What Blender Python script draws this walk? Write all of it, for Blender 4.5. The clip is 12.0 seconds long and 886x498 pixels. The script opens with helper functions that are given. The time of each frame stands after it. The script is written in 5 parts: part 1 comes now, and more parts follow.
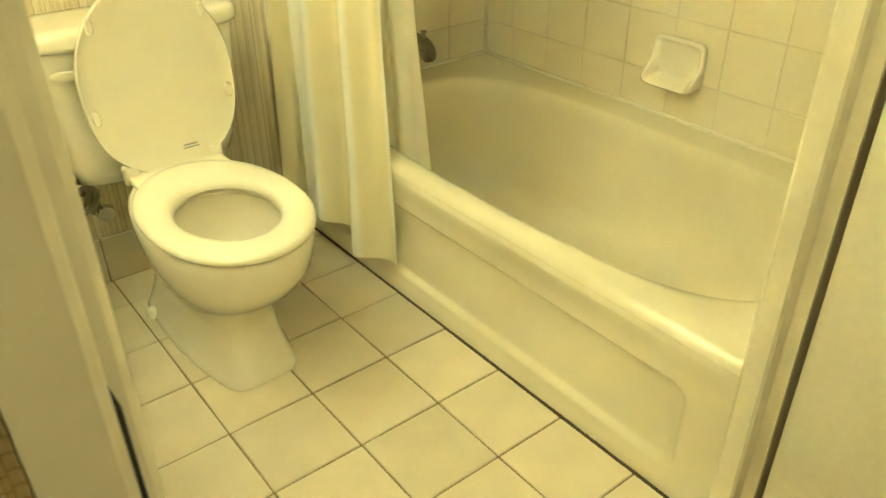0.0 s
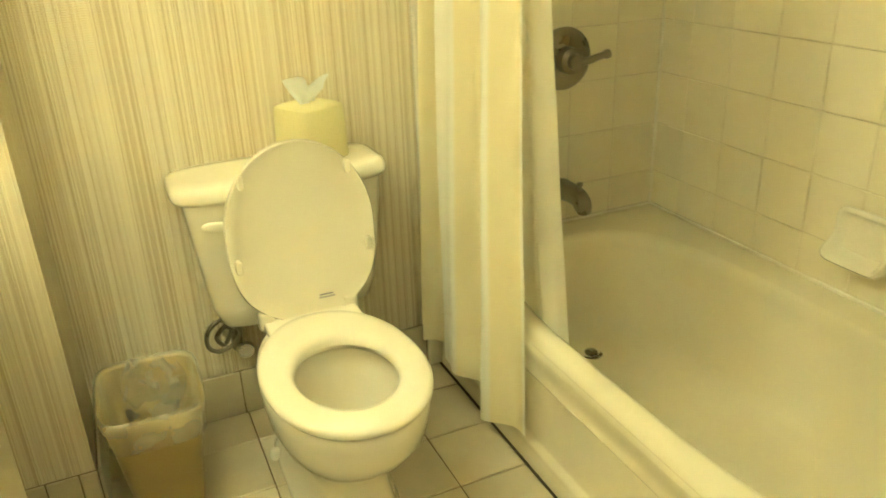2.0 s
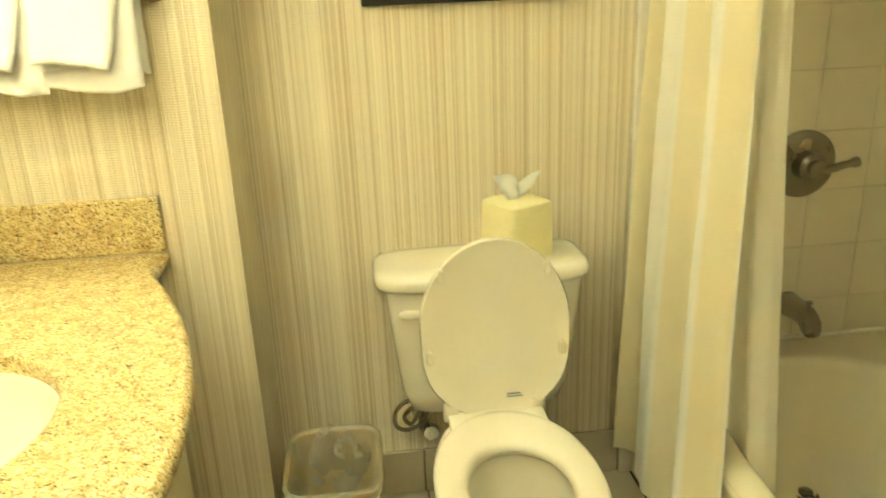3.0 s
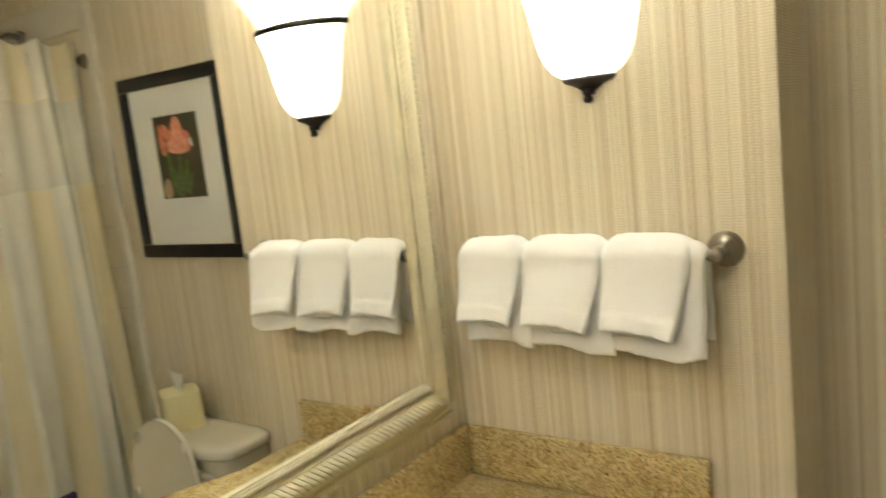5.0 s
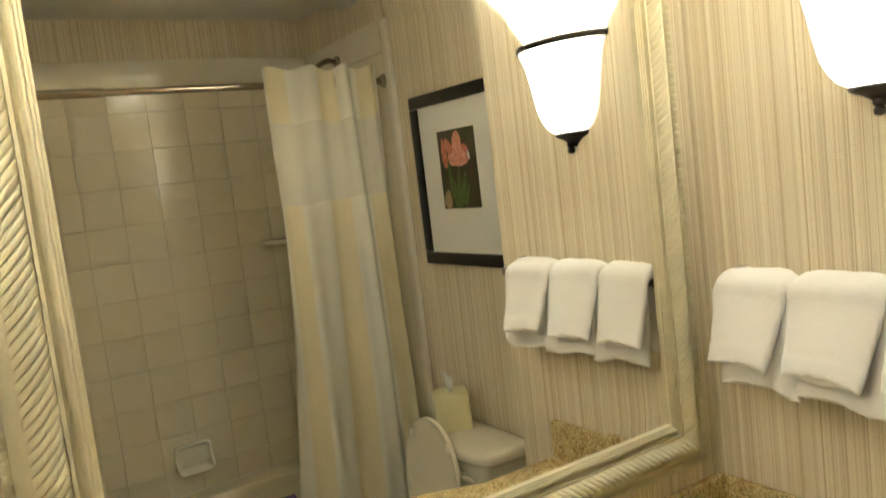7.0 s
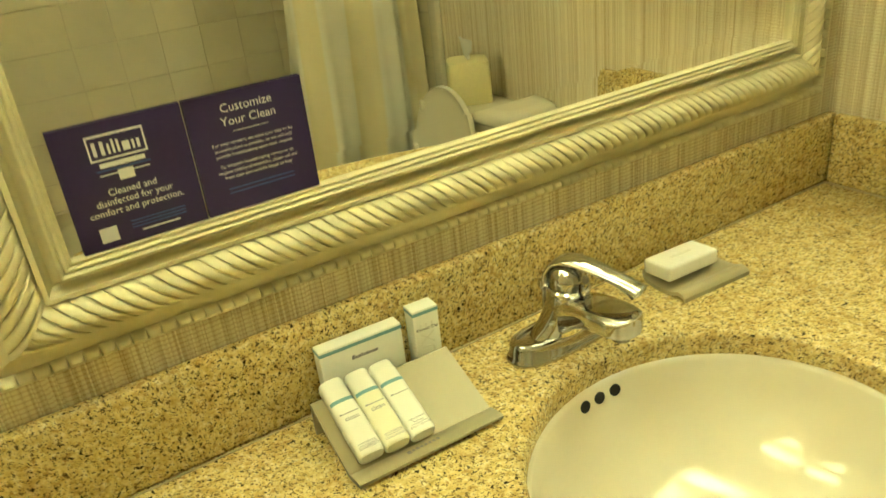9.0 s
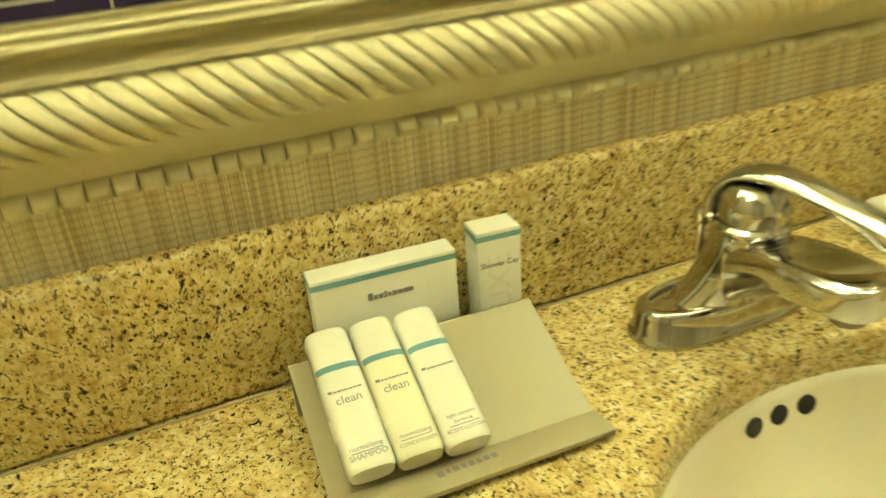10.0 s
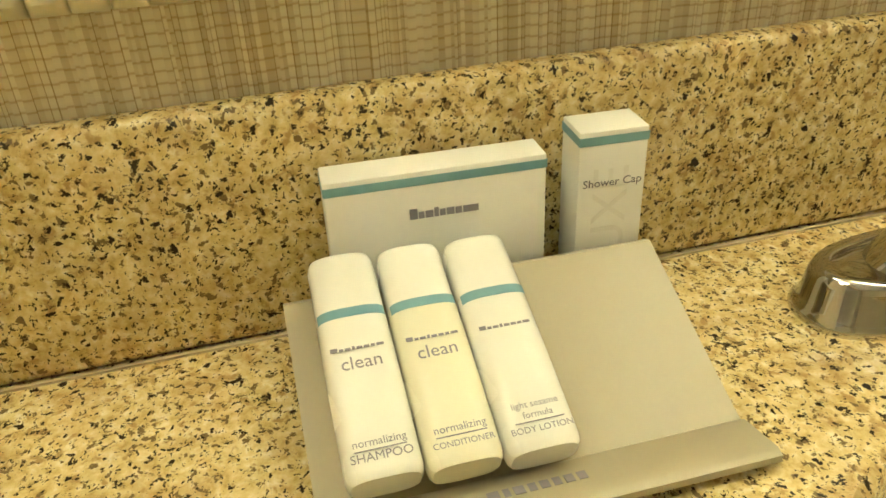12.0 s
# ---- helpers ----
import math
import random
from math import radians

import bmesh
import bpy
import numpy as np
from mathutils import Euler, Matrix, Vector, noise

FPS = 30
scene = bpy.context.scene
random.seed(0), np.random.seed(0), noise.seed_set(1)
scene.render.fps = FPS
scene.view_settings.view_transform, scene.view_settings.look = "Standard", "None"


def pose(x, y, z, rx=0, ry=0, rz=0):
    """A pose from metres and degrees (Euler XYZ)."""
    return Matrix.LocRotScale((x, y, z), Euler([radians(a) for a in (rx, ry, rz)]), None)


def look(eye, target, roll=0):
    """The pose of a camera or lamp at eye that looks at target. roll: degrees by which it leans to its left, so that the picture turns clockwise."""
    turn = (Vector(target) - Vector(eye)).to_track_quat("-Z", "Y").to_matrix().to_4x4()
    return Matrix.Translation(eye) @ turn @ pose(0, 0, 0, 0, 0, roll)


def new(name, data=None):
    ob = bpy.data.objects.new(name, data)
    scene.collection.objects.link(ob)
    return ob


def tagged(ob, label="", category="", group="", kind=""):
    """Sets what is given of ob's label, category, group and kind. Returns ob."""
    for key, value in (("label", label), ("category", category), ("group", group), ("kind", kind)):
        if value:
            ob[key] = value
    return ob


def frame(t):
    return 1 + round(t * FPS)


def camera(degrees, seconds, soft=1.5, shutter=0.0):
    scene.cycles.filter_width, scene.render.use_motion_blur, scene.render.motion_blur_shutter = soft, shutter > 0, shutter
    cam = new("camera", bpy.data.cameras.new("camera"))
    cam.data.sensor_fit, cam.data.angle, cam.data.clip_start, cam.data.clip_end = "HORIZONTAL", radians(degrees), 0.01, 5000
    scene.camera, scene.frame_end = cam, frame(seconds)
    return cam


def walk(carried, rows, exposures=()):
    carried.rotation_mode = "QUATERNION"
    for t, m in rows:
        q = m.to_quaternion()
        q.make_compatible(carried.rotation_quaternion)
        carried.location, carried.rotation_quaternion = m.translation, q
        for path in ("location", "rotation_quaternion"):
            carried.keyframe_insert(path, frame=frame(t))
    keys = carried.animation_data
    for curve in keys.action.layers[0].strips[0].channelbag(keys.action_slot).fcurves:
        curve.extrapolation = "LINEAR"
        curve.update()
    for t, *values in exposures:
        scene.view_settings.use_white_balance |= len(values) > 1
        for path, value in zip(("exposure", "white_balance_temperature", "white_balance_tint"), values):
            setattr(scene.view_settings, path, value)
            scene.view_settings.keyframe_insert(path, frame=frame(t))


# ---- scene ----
cam = camera(60.1, 12.0, soft=1.5, shutter=0.3)
PATH = [
    (0, (0.096, 0.034, 1.188), (1.148, 1.377, 0.142), -0.4),
    (0.5, (0.136, 0.012, 1.186), (1.194, 1.388, 0.191), -0.6),
    (1, (0.177, -0.011, 1.21), (1.121, 1.492, 0.287), -2.1),
    (1.5, (0.218, 0.018, 1.238), (1.056, 1.621, 0.385), -2.3),
    (2, (0.275, 0.112, 1.274), (0.998, 1.795, 0.472), -2.3),
    (2.5, (0.332, 0.169, 1.322), (0.787, 1.969, 0.577), -2.9),
    (2.7, (0.349, 0.176, 1.338), (0.687, 2.015, 0.628), -2.8),
    (4.3, (0.287, 0.248, 1.594), (-0.136, 2.134, 1.081), -4.2),
    (4.5, (0.291, 0.275, 1.613), (-0.329, 2.122, 1.161), -5.3),
    (5, (0.351, 0.36, 1.637), (-0.792, 1.975, 1.343), -6.4),
    (5.5, (0.385, 0.443, 1.671), (-1.114, 1.753, 1.475), -6.6),
    (6, (0.394, 0.499, 1.682), (-1.259, 1.619, 1.572), -7.2),
    (6.5, (0.396, 0.513, 1.692), (-1.289, 1.588, 1.612), -7.0),
    (7, (0.403, 0.495, 1.658), (-1.286, 1.547, 1.459), -6.8),
    (7.5, (0.38, 0.505, 1.607), (-1.297, 1.514, 1.192), -7.0),
    (7.7, (0.364, 0.506, 1.589), (-1.305, 1.492, 1.096), -6.9),
    (9.3, (0.023, 0.599, 1.342), (-1.526, 1.479, 0.433), -6.5),
    (9.5, (-0.019, 0.627, 1.308), (-1.575, 1.482, 0.386), -6.2),
    (10, (-0.16, 0.716, 1.193), (-1.799, 1.356, 0.243), -4.6),
    (10.5, (-0.279, 0.751, 1.091), (-1.952, 1.187, 0.086), -3.8),
    (11, (-0.318, 0.761, 1.061), (-1.961, 1.16, -0.008), -2.8),
    (11.5, (-0.301, 0.761, 1.08), (-1.947, 1.157, 0.015), -2.7),
    (12, (-0.287, 0.762, 1.091), (-1.944, 1.195, 0.057), -2.9),
]

EXPOSURES = [
    (0.0, 1.82, 6300, -27),
    (2.7, 1.66, 5900, -21),
    (4.3, 0.78, 4650, 4),
    (5.5, 0.16, 5100, 4),
    (6.7, 0.03, 5100, 5),
    (7.5, 0.47, 5200, -3),
    (7.7, 0.54, 5250, -8),
    (9.3, 0.70, 6300, -32),
    (10.3, 0.72, 6250, -32),
    (11.0, 0.62, 5600, -8),
    (12.0, 0.67, 5550, -6),
]
BULB = 200.0
walk(cam, [(t, look(eye, target, roll)) for t, eye, target, roll in PATH], exposures=EXPOSURES)

# ---- world ----
world = bpy.data.worlds.new("dim_interior")
scene.world = world
world.use_nodes = True
world.node_tree.nodes["Background"].inputs[0].default_value = (1.0, 0.9, 0.75, 1)
world.node_tree.nodes["Background"].inputs[1].default_value = 0.02

# ---- plan (metres) ----
VAN_X = -0.618      # vanity wall
TOW_Y = 1.737       # towel wall
CORNER_X = 0.085    # end of the towel wall
BACK_Y = 2.010      # wall behind the toilet
TILE_Y = 1.990      # tiled wall behind the tub taps
TUB_X = 1.820       # tiled wall along the tub
DOOR_Y = 0.465      # near end wall of the bath
HALL_Y = 0.385      # hall face of that wall
LEFT_Y = 0.335      # papered wall left of the door, inner face
LEFT_HALL = 0.200   # its hall face
CEIL = 2.44
APRON_X = 1.065
TOP = 0.865         # worktop
LIGHT = (1.0, 0.86, 0.62)


# ---- materials ----
def nodes_of(name):
    m = bpy.data.materials.new(name)
    m.use_nodes = True
    nt = m.node_tree
    return m, nt, nt.nodes["Principled BSDF"]


def mixed(nt, fac, a, b):
    n = nt.nodes.new("ShaderNodeMix")
    n.data_type = "RGBA"
    if fac is not None:
        nt.links.new(fac, n.inputs[0])
    for i, v in ((6, a), (7, b)):
        if isinstance(v, tuple):
            n.inputs[i].default_value = (*v, 1)
        else:
            nt.links.new(v, n.inputs[i])
    return n


def ramp(nt, fac, stops):
    n = nt.nodes.new("ShaderNodeValToRGB")
    nt.links.new(fac, n.inputs[0])
    el = n.color_ramp.elements
    while len(el) < len(stops):
        el.new(0.5)
    for e, (p, c) in zip(el, stops):
        e.position = p
        e.color = (*c, 1) if isinstance(c, tuple) else (c, c, c, 1)
    return n


def noise_tex(nt, scale, detail=3.0, rough=0.5, vec=None):
    n = nt.nodes.new("ShaderNodeTexNoise")
    n.inputs["Scale"].default_value = scale
    n.inputs["Detail"].default_value = detail
    n.inputs["Roughness"].default_value = rough
    if vec is None:
        vec = nt.nodes.new("ShaderNodeTexCoord").outputs["Object"]
    nt.links.new(vec, n.inputs["Vector"])
    return n


def maths(nt, op, a, b=None):
    n = nt.nodes.new("ShaderNodeMath")
    n.operation = op
    for i, v in ((0, a), (1, b)):
        if v is None:
            continue
        if isinstance(v, (int, float)):
            n.inputs[i].default_value = v
        else:
            nt.links.new(v, n.inputs[i])
    return n.outputs[0]


def bumped(nt, bsdf, height, strength, distance):
    n = nt.nodes.new("ShaderNodeBump")
    n.inputs["Strength"].default_value = strength
    n.inputs["Distance"].default_value = distance
    nt.links.new(height, n.inputs["Height"])
    nt.links.new(n.outputs[0], bsdf.inputs["Normal"])


def surface(name, base, rough=0.5, metal=0.0, var=0.12, scale=6.0, grain=0.06, gscale=180.0, bump=0.1, dist=0.001, coat=0.0, piece=0.0, tint=None):
    """Base colour with broad stains and fine grain, gloss that varies a little, and fine relief."""
    m, nt, b = nodes_of(name)
    big, fine = noise_tex(nt, scale, 4), noise_tex(nt, gscale, 2)
    dark = tuple(c * (1 - var) for c in base) if tint is None else tint
    light = tuple(min(1, c * (1 + var * 0.5)) for c in base)
    col = mixed(nt, ramp(nt, big.outputs[0], [(0.3, 0.0), (0.7, 1.0)]).outputs[0], dark, light)
    g = mixed(nt, fine.outputs[0], tuple([1 - grain] * 3), tuple([1 + grain] * 3))
    mul = nt.nodes.new("ShaderNodeMix")
    mul.data_type, mul.blend_type = "RGBA", "MULTIPLY"
    mul.inputs[0].default_value = 1
    nt.links.new(col.outputs[2], mul.inputs[6]), nt.links.new(g.outputs[2], mul.inputs[7])
    out = mul.outputs[2]
    if piece:
        info = nt.nodes.new("ShaderNodeObjectInfo")
        p = mixed(nt, info.outputs["Random"], tuple([1 - piece] * 3), tuple([1 + piece] * 3))
        m2 = nt.nodes.new("ShaderNodeMix")
        m2.data_type, m2.blend_type = "RGBA", "MULTIPLY"
        m2.inputs[0].default_value = 1
        nt.links.new(out, m2.inputs[6]), nt.links.new(p.outputs[2], m2.inputs[7])
        out = m2.outputs[2]
    nt.links.new(out, b.inputs["Base Color"])
    b.inputs["Metallic"].default_value = metal
    r = ramp(nt, big.outputs[0], [(0.2, max(0.02, rough * 0.85)), (0.8, min(1, rough * 1.15))])
    nt.links.new(r.outputs[0], b.inputs["Roughness"])
    if coat:
        b.inputs["Coat Weight"].default_value = coat
        b.inputs["Coat Roughness"].default_value = 0.06
    if bump:
        bumped(nt, b, fine.outputs[0], bump, dist)
    return m


def wallpaper():
    """Woven string wallpaper: upright strands of several widths, ribbed across."""
    m, nt, b = nodes_of("string_wallpaper")
    sep = nt.nodes.new("ShaderNodeSeparateXYZ")
    nt.links.new(nt.nodes.new("ShaderNodeTexCoord").outputs["Object"], sep.inputs[0])
    u = maths(nt, "ADD", sep.outputs[0], sep.outputs[1])

    def strand(scale, detail):
        n = nt.nodes.new("ShaderNodeTexNoise")
        n.noise_dimensions = "1D"
        n.inputs["Scale"].default_value = scale
        n.inputs["Detail"].default_value = detail
        nt.links.new(u, n.inputs["W"])
        return n.outputs[0]

    def hashed(v):
        n = nt.nodes.new("ShaderNodeTexWhiteNoise")
        n.noise_dimensions = "1D"
        nt.links.new(v, n.inputs["W"])
        return n.outputs["Value"]

    def times(a, c, k=1.0):
        n = nt.nodes.new("ShaderNodeMix")
        n.data_type, n.blend_type = "RGBA", "MULTIPLY"
        n.inputs[0].default_value = k
        nt.links.new(a, n.inputs[6]), nt.links.new(c, n.inputs[7])
        return n.outputs[2]
    # strands of uneven width: cells of a stretched coordinate
    stretched = maths(nt, "ADD", maths(nt, "MULTIPLY", u, 410.0), maths(nt, "MULTIPLY", strand(70, 1), 3.6))
    cell, inside = maths(nt, "FLOOR", stretched), maths(nt, "FRACT", stretched)
    tone, tone2 = hashed(cell), hashed(maths(nt, "ADD", cell, 71.3))
    broad = strand(26, 2)
    c1 = ramp(nt, broad, [(0.36, (0.78, 0.71, 0.56)), (0.64, (0.82, 0.765, 0.625))])
    c2 = ramp(nt, tone, [(0.0, (0.77, 0.70, 0.57)), (0.25, (0.91, 0.87, 0.79)), (0.55, (1.0, 0.985, 0.955)), (1.0, (1.08, 1.075, 1.05))])
    gap = maths(nt, "MULTIPLY", maths(nt, "LESS_THAN", inside, 0.16), maths(nt, "GREATER_THAN", tone2, 0.55))
    c3 = mixed(nt, gap, (1.0, 1.0, 1.0), (0.64, 0.55, 0.41))
    phase = maths(nt, "MULTIPLY", hashed(maths(nt, "ADD", cell, 13.7)), 1.8)
    rib = maths(nt, "SINE", maths(nt, "ADD", maths(nt, "MULTIPLY", sep.outputs[2], 1210.0), phase))
    rc = ramp(nt, maths(nt, "ADD", maths(nt, "MULTIPLY", rib, 0.5), 0.5), [(0.0, (0.74, 0.63, 0.46)), (0.16, (0.98, 0.97, 0.95)), (1.0, (1.03, 1.03, 1.02))])
    out = times(times(times(c1.outputs[0], c2.outputs[0]), c3.outputs[2]), rc.outputs[0], 0.85)
    nt.links.new(out, b.inputs["Base Color"])
    b.inputs["Roughness"].default_value = 0.75
    h = maths(nt, "ADD", maths(nt, "ADD", tone, maths(nt, "MULTIPLY", gap, -0.8)), maths(nt, "MULTIPLY", rib, 0.22))
    bumped(nt, b, h, 0.5, 0.0008)
    return m


def granite():
    m, nt, b = nodes_of("gold_speckled_granite")
    co = nt.nodes.new("ShaderNodeTexCoord").outputs["Object"]
    warp = noise_tex(nt, 90, 3, 0.6, co)
    add = nt.nodes.new("ShaderNodeVectorMath")
    add.operation = "MULTIPLY_ADD"
    nt.links.new(warp.outputs["Color"], add.inputs[0])
    add.inputs[1].default_value = (0.006, 0.006, 0.006)
    nt.links.new(co, add.inputs[2])
    v = add.outputs[0]
    big = noise_tex(nt, 42, 4, 0.6, v)
    mid = noise_tex(nt, 170, 4, 0.65, v)
    base = ramp(nt, mid.outputs[0], [(0.28, (0.44, 0.31, 0.11)), (0.42, (0.63, 0.485, 0.20)), (0.56, (0.73, 0.61, 0.31)), (0.72, (0.84, 0.77, 0.53))])
    tone = ramp(nt, big.outputs[0], [(0.36, (0.82, 0.76, 0.68)), (0.50, (0.99, 0.98, 0.95)), (0.65, (1.05, 1.04, 1.0))])
    k = nt.nodes.new("ShaderNodeMix")
    k.data_type, k.blend_type = "RGBA", "MULTIPLY"
    k.inputs[0].default_value = 1
    nt.links.new(base.outputs[0], k.inputs[6]), nt.links.new(tone.outputs[0], k.inputs[7])
    out = k.outputs[2]
    for scale, low, high, colour in ((120, 0.585, 0.66, (0.43, 0.29, 0.11)), (250, 0.585, 0.62, (0.20, 0.14, 0.06)), (380, 0.605, 0.632, (0.045, 0.035, 0.02)), (190, 0.626, 0.646, (0.035, 0.027, 0.016))):
        shift = nt.nodes.new("ShaderNodeVectorMath")
        shift.inputs[1].default_value = (scale * 0.37, scale * 0.11, scale * 0.23)
        nt.links.new(v, shift.inputs[0])
        flecks = noise_tex(nt, scale, 3, 0.6, shift.outputs[0])
        out = mixed(nt, ramp(nt, flecks.outputs[0], [(low, 0.0), (high, 1.0)]).outputs[0], out, colour).outputs[2]
    nt.links.new(out, b.inputs["Base Color"])
    b.inputs["Roughness"].default_value = 0.24
    b.inputs["Specular IOR Level"].default_value = 0.3
    return m


def cloth(name, base, stripes=None, rough=0.9, through_light=0.0, weave=900.0, relief=0.4):
    m, nt, b = nodes_of(name)
    co = nt.nodes.new("ShaderNodeTexCoord")
    fine = noise_tex(nt, weave, 2)
    big = noise_tex(nt, 9, 3)
    col = mixed(nt, big.outputs[0], tuple(c * 0.94 for c in base), tuple(min(1, c * 1.03) for c in base)).outputs[2]
    if stripes:
        sep = nt.nodes.new("ShaderNodeSeparateXYZ")
        nt.links.new(co.outputs["UV"], sep.inputs[0])
        wob = maths(nt, "SINE", maths(nt, "MULTIPLY", sep.outputs[0], 6.2832 / 0.36))
        col = mixed(nt, ramp(nt, maths(nt, "ADD", maths(nt, "MULTIPLY", wob, 0.5), 0.5), [(0.62, 0.0), (0.74, 1.0)]).outputs[0], col, stripes).outputs[2]
    nt.links.new(col, b.inputs["Base Color"])
    b.inputs["Roughness"].default_value = rough
    b.inputs["Sheen Weight"].default_value = 0.06
    bumped(nt, b, fine.outputs[0], relief, 0.0016)
    if through_light:
        t = nt.nodes.new("ShaderNodeBsdfTranslucent")
        nt.links.new(col, t.inputs[0])
        mx = nt.nodes.new("ShaderNodeMixShader")
        mx.inputs[0].default_value = through_light
        out = nt.nodes["Material Output"]
        nt.links.new(b.outputs[0], mx.inputs[1]), nt.links.new(t.outputs[0], mx.inputs[2])
        nt.links.new(mx.outputs[0], out.inputs[0])
    return m


def film(name, base, rough, clear, scale=40.0, patch=0.15):
    """Thin milky plastic or net: partly see-through."""
    m, nt, b = nodes_of(name)
    b.inputs["Base Color"].default_value = (*base, 1)
    b.inputs["Roughness"].default_value = rough
    t = nt.nodes.new("ShaderNodeBsdfTransparent")
    mx = nt.nodes.new("ShaderNodeMixShader")
    n = noise_tex(nt, scale, 3)
    r = ramp(nt, n.outputs[0], [(0.3, max(0.0, clear - patch)), (0.7, min(1.0, clear + patch))])
    nt.links.new(r.outputs[0], mx.inputs[0])
    nt.links.new(b.outputs[0], mx.inputs[1]), nt.links.new(t.outputs[0], mx.inputs[2])
    nt.links.new(mx.outputs[0], nt.nodes["Material Output"].inputs[0])
    bumped(nt, b, n.outputs[0], 0.5, 0.004)
    return m


def glowing(name, colour, strength, deep=0.0):
    """Lit opal glass; with deep given, the glass glows less towards the wall than in front of its bulb."""
    m, nt, b = nodes_of(name)
    b.inputs["Base Color"].default_value = (0.85, 0.82, 0.76, 1)
    b.inputs["Roughness"].default_value = 0.3
    b.inputs["Emission Color"].default_value = (*colour, 1)
    b.inputs["Emission Strength"].default_value = strength
    if deep:
        sep = nt.nodes.new("ShaderNodeSeparateXYZ")
        nt.links.new(nt.nodes.new("ShaderNodeTexCoord").outputs["Object"], sep.inputs[0])
        off = maths(nt, "DIVIDE", maths(nt, "ABSOLUTE", sep.outputs[1]), deep)
        nt.links.new(maths(nt, "MULTIPLY", maths(nt, "ADD", maths(nt, "MULTIPLY", off, 0.95), 0.05), strength), b.inputs["Emission Strength"])
    return m


